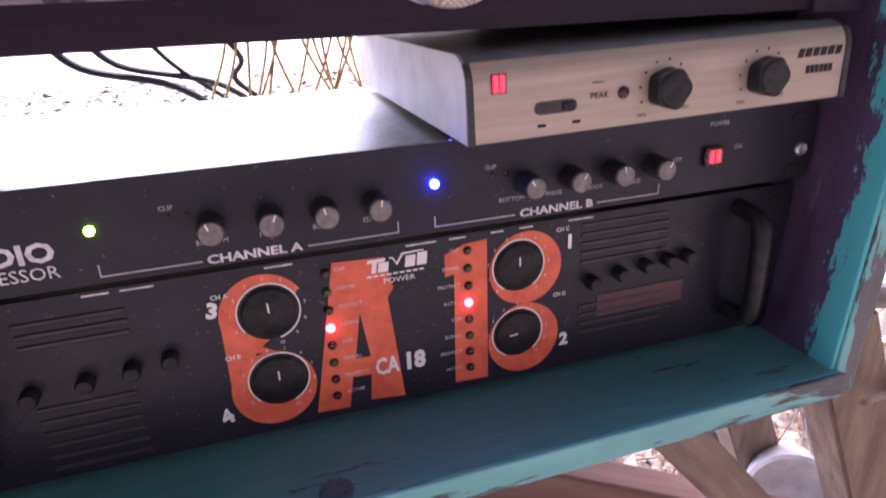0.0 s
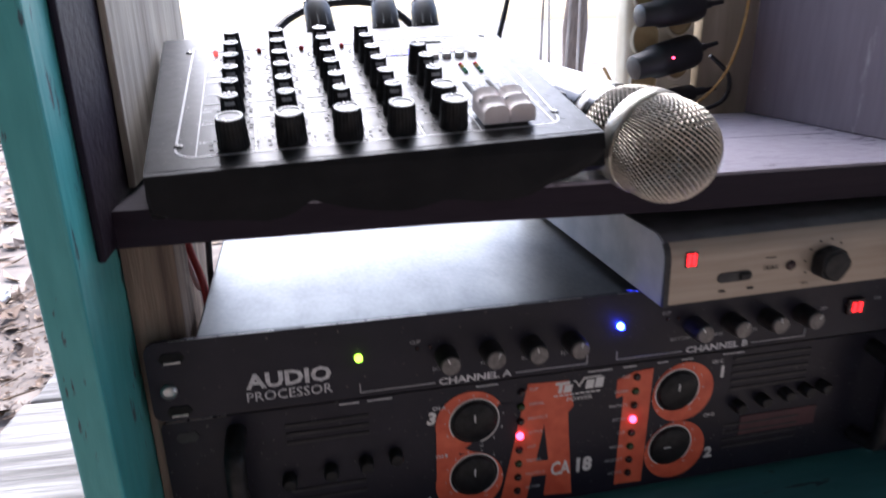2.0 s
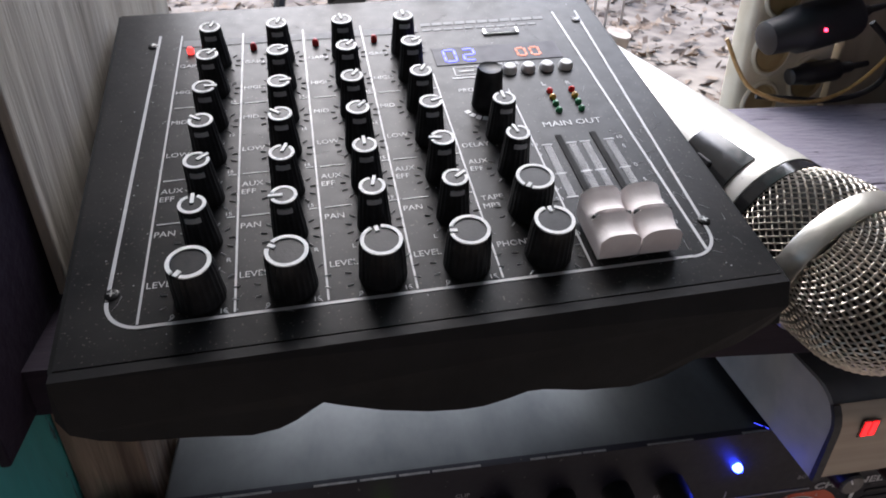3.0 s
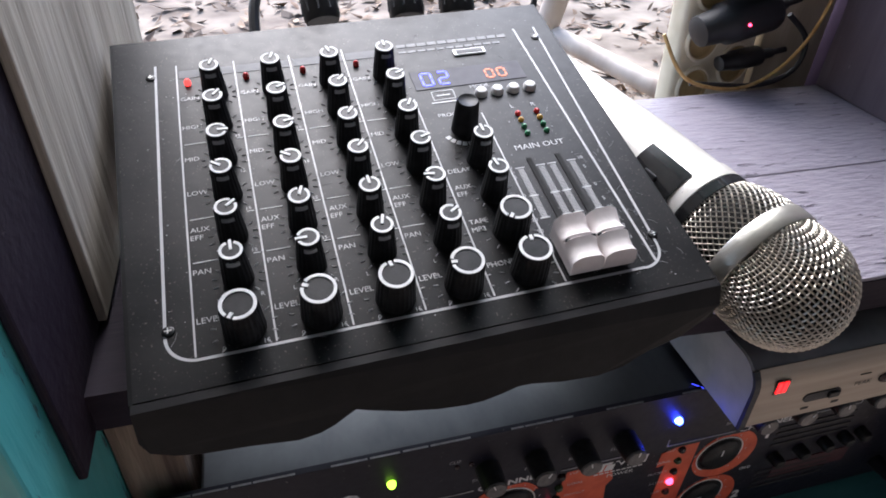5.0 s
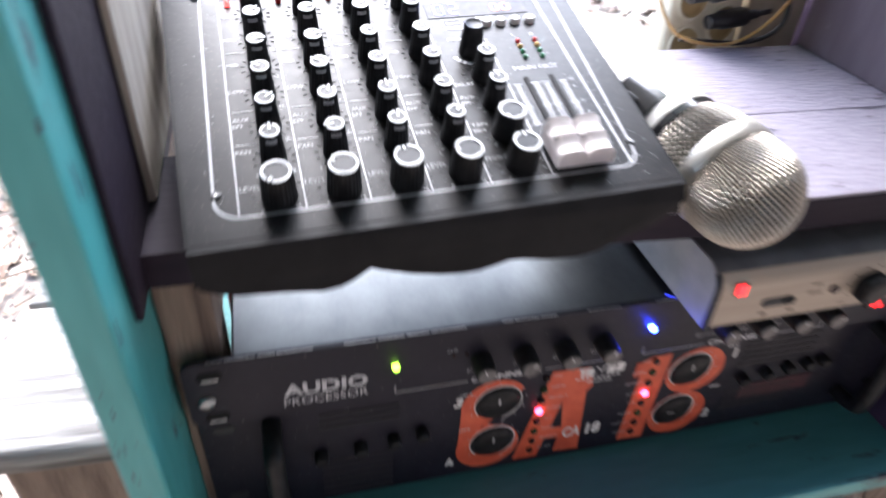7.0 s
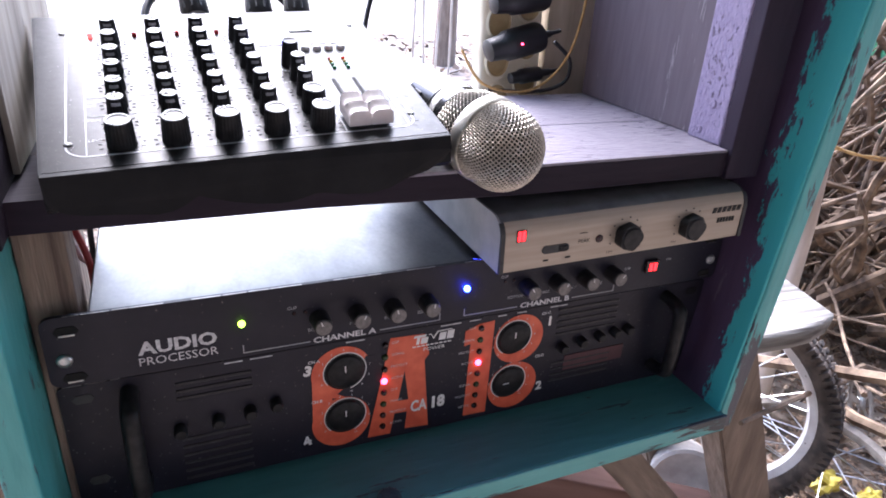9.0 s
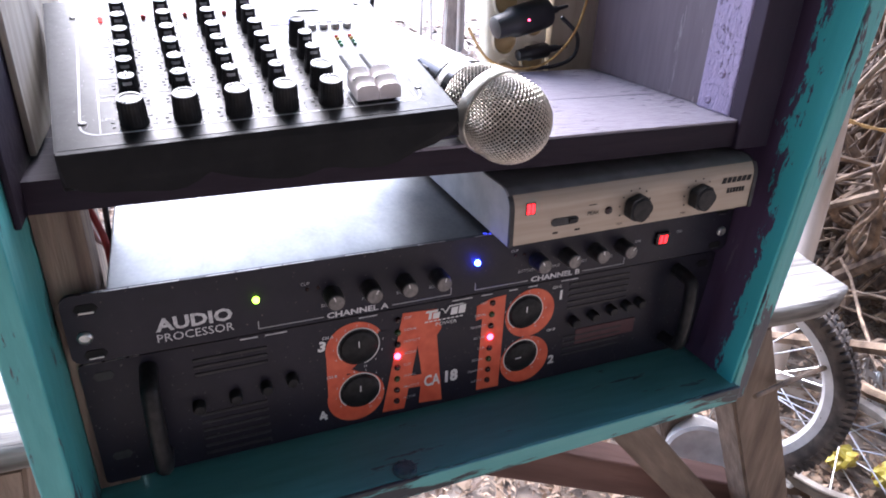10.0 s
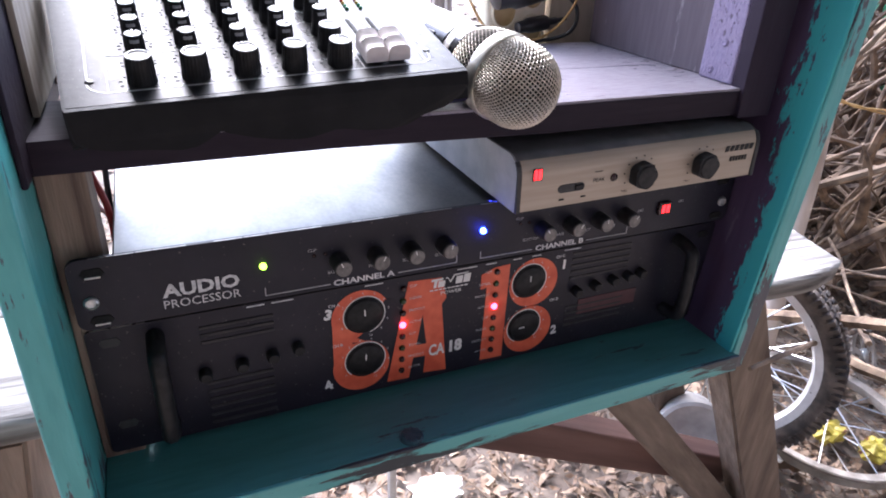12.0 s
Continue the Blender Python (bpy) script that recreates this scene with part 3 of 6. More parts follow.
    small += [("CLIP", 0.131, 0.1105, 0.0022, "LEFT"), ("CLIP", 0.279, 0.1105, 0.0022, "LEFT"), ("POWER", 0.409, 0.1185, 0.0026, "LEFT"), ("ON", 0.4265, 0.1045, 0.0024, "LEFT"), ("OFF", 0.387, 0.1015, 0.0024, "LEFT")]
    for body, x, z, size, side in small:
        part("lettering", words(bmesh.new(), body, x, z, size, None, m, align=side), PRINT_DIM, panel, "small grey control lettering")
    # lamps and switch
    for x, z, mat, lab in ((0.1035, 0.1060, LED_GREEN, "lit green lamp"), (0.2530, 0.1068, LED_BLUE, "lit bright blue lamp")):
        b = lathe(bmesh.new(), [(0.0021, 0), (0.0021, 0.0012), (0.0015, 0.0024), (0.0004, 0.0028)], 16, front(x, 0, z))
        part("lamp", b, mat, u, lab, smooth=True)
    for x in (0.135, 0.142, 0.283, 0.290):
        b = lathe(bmesh.new(), [(0.0013, 0), (0.0013, 0.0008), (0.0005, 0.0014)], 10, front(x, 0, 0.1075))
        part("lamp", b, LED_OFF, u)
    b = boxes(0.4060, 0.4185, -0.003, 0.0, 0.0970, 0.1075, 0.001)
    sw = part("power_switch", b, LED_OFF, u, "rocker switch glowing red")
    b = bmesh.new()
    for x in (0.4100, 0.4140):
        box(b, x - 0.0013, x + 0.0013, -0.0036, -0.0031, 0.0992, 0.1055)
    part("glow_bar", b, SEG_RED, sw)
    # blue lamp's reflection on the lid edge, painted as a thin glowing rod
    b = bmesh.new()
    rod(b, (0.2592, 0.0060, 0.1256), (0.2628, 0.0012, 0.1267), 0.00014, seg=6)
    part("lamp_reflection", b, SEG_BLUE, panel, "thin glowing line painted as the blue lamp's reflection")
    return u


KNOB_SIDE = surface("knob_side_plastic", (0.012, 0.012, 0.013), (0.03, 0.03, 0.03), rough=0.4, scale=300, bump=0.1)
EDGE_METAL = surface("bare_edge_metal", (0.22, 0.21, 0.20), (0.34, 0.33, 0.32), rough=0.4, metal=0.4, scale=300, bump=0.05)
PRINT_LIGHT = surface("worn_white_print", (0.42, 0.42, 0.44), (0.66, 0.66, 0.67), rough=0.6, scale=300, bump=0.02)


def make_amplifier():
    Y = 0.008
    u = thing("power_amplifier", "black two-unit power amplifier with large orange print, on the cabinet floor", "amplifier", pose(0, 0, 0))
    part("chassis", boxes(0.0235, 0.459, Y + 0.003, 0.235, -0.0160, 0.074, 0.001), AMP_CASE, u)
    b = prism(bmesh.new(), panel_outline(0.0, 0.4826, -0.0165, 0.076, 0.003), 0, 0.003, front(0, Y + 0.003, 0))
    panel = part("front_panel", b, BLACK_PANEL, u)
    for x in (0.05, 0.43):
        for y in (0.03, 0.20):
            part("foot", lathe(bmesh.new(), [(0.011, 0), (0.013, 0.0057)], 16, Matrix.Translation((x, y, -0.0218))), KNOB_DARK, u)
    for x in (0.0125, 0.470):
        for z in (0.0665, 0.0045):
            b = bmesh.new()
            slot(b, x, z, 0.008, Y)
            part("mounting_slot", b, SLOTBLACK if x > 0.1 else KNOB_DARK, panel)
    # rubbed upper edge and worn dashes along the top of the panel
    for x0, x1 in ((0.003, 0.013), (0.0145, 0.026), (0.028, 0.033)):
        part("worn_patch", boxes(x0, x1, Y + 0.0002, Y + 0.0014, 0.0759, 0.0762), EDGE_METAL, panel, "bare metal where paint is rubbed off")
    for x0, x1 in ((0.092, 0.103), (0.1075, 0.1215), (0.170, 0.183), (0.239, 0.255), (0.262, 0.271), (0.285, 0.292), (0.330, 0.345), (0.301, 0.309)):
        b = bmesh.new()
        box(b, x0, x1, 0.0738, 0.0746, 0, 0.0003, m=front(0, Y - 0.0001, 0))
        part("edge_dash", b, PRINT_LIGHT, panel, "worn white dash")
    # vents
    for x0, x1, z0, n in ((0.062, 0.105, 0.022, 6), (0.062, 0.108, 0.054, 3), (0.338, 0.395, 0.048, 5), (0.338, 0.395, 0.004, 4)):
        for k in range(n):
            b = bmesh.new()
            m = front(0, Y, 0)
            z = z0 - 0.0065 * k if n == 6 else z0 + 0.0055 * k
            box(b, x0, x1, z - 0.0012, z + 0.0012, 0, 0.0007, 0.0005, 1, m=m)
            part("vent_slat", b, VENT, panel, "dark louvre slat")
    # small controls on both sides
    for x, z in ((0.062, 0.031), (0.085, 0.033), (0.105, 0.035), (0.122, 0.037), (0.345, 0.036), (0.363, 0.038), (0.380, 0.040), (0.395, 0.041), (0.408, 0.0415)):
        b = lathe(bmesh.new(), [(0.0042, 0), (0.0042, 0.006), (0.0032, 0.0075), (0.0008, 0.0078)], 16, front(x, Y, z))
        part("trimmer", b, KNOB, panel, smooth=True)
    part("badge", prism(bmesh.new(), [(0.350, 0.012), (0.408, 0.012), (0.408, 0.026), (0.350, 0.026)], 0, 0.0006, front(0, Y, 0)), DULLRED, panel, "dull dark red badge")
    for x in (0.037, 0.4425):
        b = bmesh.new()
        tube(b, [(x, Y, 0.066), (x, Y - 0.015, 0.064), (x, Y - 0.021, 0.055), (x, Y - 0.021, 0.01), (x, Y - 0.015, 0.001), (x, Y, -0.001)], 0.0055, 10, 5)
        part("handle", b, KNOB, u, "black bow handle", smooth=True)
    # orange letters
    m = front(0, Y - 0.0001, 0)
    b = bmesh.new()
    prism(b, disc(0.1668, 0.0505, 0.0210), 0, 0.00030, m)
    prism(b, disc(0.1665, 0.0088, 0.0210), 0, 0.00034, m)
    prism(b, [(0.1462, 0.006), (0.160, 0.006), (0.160, 0.055), (0.1462, 0.055)], 0, 0.00038, m)
    c = part("letter_c", b, ORANGE, panel, "large orange letter C round two dials")
    b = prism(bmesh.new(), [(0.1635, 0.0335), (0.1700, 0.0385), (0.1840, 0.0610), (0.1905, 0.0600), (0.1905, 0.0275), (0.1780, 0.0285), (0.1690, 0.0300)], 0.0004, 0.0005, m)
    part("letter_notch", b, BLACK_PANEL, c)
    b = bmesh.new()
    prism(b, [(0.1860, -0.0115), (0.2030, -0.0123), (0.2062, 0.0055), (0.2160, 0.0050), (0.2148, -0.0105), (0.2335, -0.0125), (0.2278, 0.0480), (0.2312, 0.0530), (0.2272, 0.0702), (0.2015, 0.0715)], 0, 0.0003, m)
    a = part("letter_a", b, ORANGE, panel, "large orange letter A")
    b = prism(bmesh.new(), [(0.2085, 0.0165), (0.2165, 0.0160), (0.2128, 0.0420)], 0.0003, 0.0005, m)
    part("letter_counter", b, BLACK_PANEL, a)
    b = prism(bmesh.new(), [(0.2628, -0.0115), (0.2820, -0.0123), (0.2825, 0.0712), (0.2700, 0.0702), (0.2590, 0.0660), (0.2590, 0.0535), (0.2640, 0.0545)], 0, 0.0003, m)
    part("digit_one", b, ORANGE, panel, "large orange figure 1")
    b = bmesh.new()
    prism(b, disc(0.3050, 0.0508, 0.0212), 0, 0.0003, m)
    prism(b, disc(0.3040, 0.0082, 0.0214), 0, 0.0004, m)
    part("digit_eight", b, ORANGE, panel, "large orange figure 8 round two dials")
    # dials
    for cx, cz, turn, a0 in ((0.1690, 0.0515, 2, 215), (0.1692, 0.0137, 0, 225), (0.3005, 0.0530, 0, 235), (0.3000, 0.0125, 93, 240)):
        c = front(cx, Y, cz)
        b = lathe(bmesh.new(), [(0.0147, 0), (0.0147, 0.0006), (0.0132, 0.0009), (0.0128, 0.0020), (0.0120, 0.0026), (0.0005, 0.0026)], 36, c)
        d = part("dial", b, KNOB, u, "flat black dial with white pointer", smooth=True)
        b = bmesh.new()
        box(b, -0.0004, 0.0004, 0.0005, 0.0055, 0.0026, 0.0029, m=c @ Euler((0, 0, radians(turn))).to_matrix().to_4x4())
        part("pointer", b, PRINT, d, "white pointer line")
        b = arc(bmesh.new(), cx, cz, 0.0150, 0.0007, a0, a0 - 290, 0.0006, 0.0009, front(0, Y, 0), 40)
        part("scale_ring", b, PRINT, d, "white scale ring")
        b = bmesh.new()
        for k in range(11):
            a = radians(a0 - 10 - 28 * k)
            words(b, str(k), cx + 0.0178 * math.cos(a), cz + 0.0178 * math.sin(a) - 0.001, 0.0019, None, front(0, Y - 0.0006, 0), align="CENTER")
        part("scale_digits", b, PRINT_LIGHT, d, "tiny white scale figures")
    # lamps
    for x, s, side in ((0.1978, -0.00012, 1), (0.2715, 0.0, -1)):
        for k in range(8):
            z = 0.0667 - 0.0100 * k
            lit = k == 3
            b = lathe(bmesh.new(), [(0.0024, 0), (0.0024, 0.0012), (0.0016, 0.0024), (0.0004, 0.0027)], 14, front(x + s * k, Y, z))
            part("lamp", b, LED_RED if lit else (LED_OFFG if k in (1, 5) else LED_OFF), u, "lit pink-red lamp" if lit else "", smooth=True)
            b = bmesh.new()
            words(b, ("CLIP", "SIGNAL", "PROTECT", "ACTIVE")[k % 4], x + 0.0045 * side, z + 0.0003, 0.0021, None, front(0, Y - 0.0005, 0), align="LEFT" if side > 0 else "RIGHT")
            part("lettering", b, PRINT_LIGHT, panel)
    # other print
    b = bmesh.new()
    words(b, "CA", 0.2185, 0.0040, 0.0100, 0.0130, m, bold=0.03, h=0.0006)
    part("lettering", b, PRINT, panel, "condensed white model lettering")
    b = bmesh.new()
    words(b, "18", 0.2355, 0.0040, 0.0100, 0.0105, m, bold=0.05, h=0.0006)
    part("lettering", b, PRINT, panel, "condensed white model lettering")
    b = bmesh.new()
    words(b, "POWER", 0.2265, 0.0560, 0.0030, 0.0165, m, h=0.0006)
    part("lettering", b, PRINT, panel)
    b = bmesh.new()   # the maker's mark as plain shapes
    for x0, x1, z0, z1 in ((0.2185, 0.2275, 0.0680, 0.0698), (0.2205, 0.2228, 0.0625, 0.0680), (0.2238, 0.2290, 0.0625, 0.0675), (0.2378, 0.2430, 0.0632, 0.0692), (0.2440, 0.2492, 0.0632, 0.0700)):
        prism(b, [(x0, z0), (x1, z0), (x1 + 0.0008, z1), (x0 + 0.0008, z1)], 0.0004, 0.0006, m)
    prism(b, [(0.2300, 0.0690), (0.2315, 0.0690), (0.2338, 0.0650), (0.2372, 0.0702), (0.2480, 0.0708), (0.2480, 0.0714), (0.2366, 0.0712), (0.2337, 0.0665), (0.2318, 0.0697), (0.2300, 0.0697)], 0.0004, 0.0007, m)
    for k in range(9):
        box(b, 0.2180 + 0.0034 * k, 0.2205 + 0.0034 * k, 0.0603, 0.0612, 0.0004, 0.0006, m=m)
    part("maker_mark", b, PRINT, panel, "white maker's mark as blocks")
    # hand-painted channel figures
    for body, x, z, turn in (("3", 0.1405, 0.0540, -12), ("4", 0.1400, -0.0065, 20), ("1", 0.3300, 0.0585, 0), ("2", 0.3262, -0.0015, 0)):
        b = bmesh.new()
        words(b, body, 0, 0, 0.0078, None, m @ Matrix.Translation((x, z, 0.0002)) @ Euler((0, 0, radians(turn))).to_matrix().to_4x4(), bold=0.05)
        part("painted_figure", b, PRINT, panel, "hand-painted white channel figure")
    b = bmesh.new()
    for body, x, z in (("CH A", 0.1440, 0.0625), ("CH B", 0.1455, 0.0295), ("CH C", 0.3225, 0.0690), ("CH D", 0.3215, 0.0305)):
        part("lettering", words(bmesh.new(), body, x, z, 0.0024, None, m, bold=0.03, h=0.0008), PRINT_LIGHT, panel)
    return u


VENT = surface("dark_louvre_paint", (0.012, 0.011, 0.014), (0.022, 0.02, 0.024), rough=0.5, scale=80, bump=0.05)
DULLRED = surface("dull_red_badge", (0.05, 0.012, 0.018), (0.07, 0.018, 0.025), rough=0.5, scale=80, bump=0.05)


def make_preamp():
    u = thing("voice_processor", "small champagne-coloured preamplifier with two black knobs, on the audio processor", "preamplifier", pose(0.365, 0.0, 0.1312) @ pose(0, 0, 0, 0, -1.2, -0.4))
    X0, X1, Y0, Y1, H = -0.1035, 0.1005, -0.0260, 0.205, 0.0375
    r = 0.013
    prof = [(Y0, 0.0), (Y0, H - r)] + [(Y0 + r - r * math.cos(radians(a)), H - r + r * math.sin(radians(a))) for a in (15, 30, 45, 60, 75, 90)] + [(Y1, H), (Y1, 0)]
    tr = Matrix(((0, 0, 1, 0), (1, 0, 0, 0), (0, 1, 0, 0), (0, 0, 0, 1)))
    part("cover", prism(bmesh.new(), prof, X0 + 0.0016, X1 - 0.0016, tr), PRECOVER, u, "dark grey rounded steel cover", smooth=True)
    part("side_panel", prism(bmesh.new(), prof, X0, X0 + 0.0015, tr), GREYSIDE, u, "pale grey side panel")
    part("side_panel", prism(bmesh.new(), prof, X1 - 0.0015, X1, tr), KNOB_DARK, u)
    face = [(Y0 - 0.0012, 0.0006), (Y0 - 0.0012, H - r)] + [(Y0 + r - (r + 0.0012) * math.cos(radians(a)), H - r + (r + 0.0012) * math.sin(radians(a))) for a in (15, 30, 45)]
    back = [(Y0 + r - (r + 0.0002) * math.cos(radians(a)), H - r + (r + 0.0002) * math.sin(radians(a))) for a in (45, 30, 15)] + [(Y0 - 0.0002, H - r), (Y0 - 0.0002, 0.0006)]
    fp = part("face_plate", prism(bmesh.new(), face + back, X0 + 0.003, X1 - 0.003, tr), CHAMP, u, "champagne aluminium face plate", smooth=True)
    part("edge_trim", prism(bmesh.new(), [(Y0 - 0.0022, 0.0002)] + [(y - 0.0006, z) for y, z in face[1:]] + back[:-1] + [(Y0, 0.0002)], X0 - 0.0002, X0 + 0.0029, tr), KNOB_DARK, u, "black end trim")
    part("edge_trim", prism(bmesh.new(), [(Y0 - 0.0022, 0.0002)] + [(y - 0.0006, z) for y, z in face[1:]] + back[:-1] + [(Y0, 0.0002)], X1 - 0.0029, X1 + 0.0002, tr), KNOB_DARK, u, "black end trim")
    yf = Y0 - 0.0012
    b = boxes(-0.0925, -0.0855, yf - 0.0004, yf, 0.0212, 0.0295)
    d = part("display", b, LED_OFF, u, "small red seven-segment display")
    b = bmesh.new()
    for x in (-0.0905, -0.0875):
        box(b, x - 0.0011, x + 0.0011, yf - 0.0008, yf - 0.0004, 0.0220, 0.0287)
    part("segments", b, SEG_RED, d, "lit red digits")
    b = prism(bmesh.new(), panel_outline(-0.0725, -0.0520, 0.0100, 0.0155, 0.0026), 0, 0.0006, front(0, yf, 0))
    s = part("slide_switch", b, KNOB_DARK, u, "recessed black slide switch")
    part("slider", boxes(-0.0595, -0.0535, yf - 0.002, yf - 0.0006, 0.0110, 0.0145, 0.0004), KNOB, s)
    b = lathe(bmesh.new(), [(0.0029, 0), (0.0029, 0.0006), (0.002, 0.0016), (0.0005, 0.0019)], 16, front(-0.0285, yf, 0.0155))
    part("peak_lamp", b, LED_OFF, u, "unlit dark red peak lamp", smooth=True)
    for x in (-0.0070, 0.0480):
        m = front(x, yf, 0.0155)
        b = bmesh.new()
        pts = []
        for k in range(48):
            a = 2 * math.pi * k / 48
            rr = 0.0090 + 0.0005 * math.cos(5 * a)
            pts.append((rr * math.cos(a), rr * math.sin(a)))
        prism(b, pts, 0.0004, 0.0080, m)
        lathe(b, [(0.0082, 0.0080), (0.0074, 0.0092), (0.0005, 0.0094)], 24, m)
        k = part("knob", b, KNOB, u, "fluted black knob", smooth=True)
        b = bmesh.new()
        for j in range(7):
            a = radians(215 - 31 * j - 10)
            prism(b, disc(0.0128 * math.cos(a), 0.0128 * math.sin(a), 0.0006, 8), 0, 0.0003, m)
        words(b, "MIN", -0.0135, -0.0125, 0.0020, None, m)
        words(b, "MAX", 0.0088, -0.0110, 0.0020, None, m)
        part("scale_dots", b, KNOB, fp, "black scale dots and lettering")
    b = bmesh.new()
    m = front(0, yf - 0.0001, 0)
    words(b, "PEAK", -0.0452, 0.0142, 0.0030, None, m)
    box(b, -0.0445, -0.0385, 0.0212, 0.0216, 0, 0.0003, m=m)
    box(b, -0.071, -0.067, 0.0045, 0.0058, 0, 0.0002, m=m)
    box(b, -0.054, -0.050, 0.0045, 0.0058, 0, 0.0002, m=m)
    part("face_print", b, KNOB, fp, "small black face print")
    b = bmesh.new()
    for k in range(6):   # maker's mark as blocks
        x = 0.0680 + 0.0046 * k
        prism(b, [(x, 0.0220), (x + 0.0034, 0.0220), (x + 0.0042, 0.0262), (x + 0.0010, 0.0262)], 0, 0.0003, m)
        box(b, 0.0745 + 0.0028 * k, 0.0765 + 0.0028 * k, 0.0140, 0.0178, 0, 0.0003, m=m)
    part("maker_mark", b, KNOB, fp, "black maker's mark as blocks")
    return u


PRECOVER = surface("dark_grey_steel_cover", (0.10, 0.10, 0.105), (0.15, 0.15, 0.155), rough=0.42, scale=60, bump=0.03)


# ---------------------------------------------------------------- mixing desk
MIXER_AT = Matrix(((0.9989, -0.0350, -0.0326, 0.1103), (0.0257, 0.9677, -0.2510, -0.0174), (0.0403, 0.2498, 0.9674, 0.2213), (0, 0, 0, 1)))
COLS = (-0.0555, -0.0305, -0.0052, 0.0194, 0.0441)
ROWS_V = (0.0104, 0.0307, 0.0504, 0.0710, 0.0908, 0.1122, 0.1326)


def fluted(b, rings, seg, m, depth):
    """A turned grip with shallow flutes between its second and last but one rings."""
    rows = []
    for k, (r, h) in enumerate(rings):
        cut = depth if 0 < k < len(rings) - 2 else 0.0
        rows.append([b.verts.new(m @ Vector(((r - cut * (i % 2)) * math.cos(2 * math.pi * i / seg), (r - cut * (i % 2)) * math.sin(2 * math.pi * i / seg), h))) for i in range(seg)])
    for p, q in zip(rows, rows[1:]):
        for i in range(seg):
            b.faces.new((p[i], p[(i + 1) % seg], q[(i + 1) % seg], q[i]))
    b.faces.new(rows[-1])
    b.faces.new(rows[0][::-1])
    return b


def small_knob(u, x, v, turn):
    m = Matrix.Translation((x, v, 0)) @ Euler((0, 0, radians(turn))).to_matrix().to_4x4()
    b = fluted(bmesh.new(), [(0.0053, 0.0004), (0.0051, 0.0040), (0.0044, 0.0115), (0.0042, 0.0146), (0.0039, 0.0156), (0.0035, 0.0158)], 36, m, 0.00022)
    k = part("knob", b, KNOB, u, "tall black fluted knob")
    b = arc(bmesh.new(), 0, 0, 0.0034, 0.0010, 112, 428, 0.0157, 0.0160, m, 24)
    box(b, -0.0005, 0.0005, 0.0002, 0.0043, 0.0158, 0.0162, m=m)
    part("cap_mark", b, PRINT, k, "white ring and pointer")
    # a pale dash near the top of the grip on the player's side
    b = bmesh.new()
    arc(b, 0, 0, 0.0043, 0.0007, 242, 298, 0.0124, 0.0140, Matrix.Translation((x, v, 0)), 6)
    part("skirt_mark", b, PRINT_DIM, k)


def big_knob(u, x, v, turn):
    m = Matrix.Translation((x, v, 0)) @ Euler((0, 0, radians(turn))).to_matrix().to_4x4()
    b = fluted(bmesh.new(), [(0.0070, 0.0004), (0.0068, 0.0030), (0.0064, 0.0110), (0.0061, 0.0130), (0.0056, 0.0138), (0.0050, 0.0137)], 48, m, 0.00022)
    k = part("knob", b, KNOB, u, "wide black fluted level knob")
    b = arc(bmesh.new(), 0, 0, 0.0053, 0.0011, 105, 435, 0.0137, 0.0141, m, 32)
    box(b, -0.0006, 0.0006, 0.0035, 0.0056, 0.0136, 0.0141, m=m)
    part("cap_mark", b, PRINT, k, "white ring and pointer")


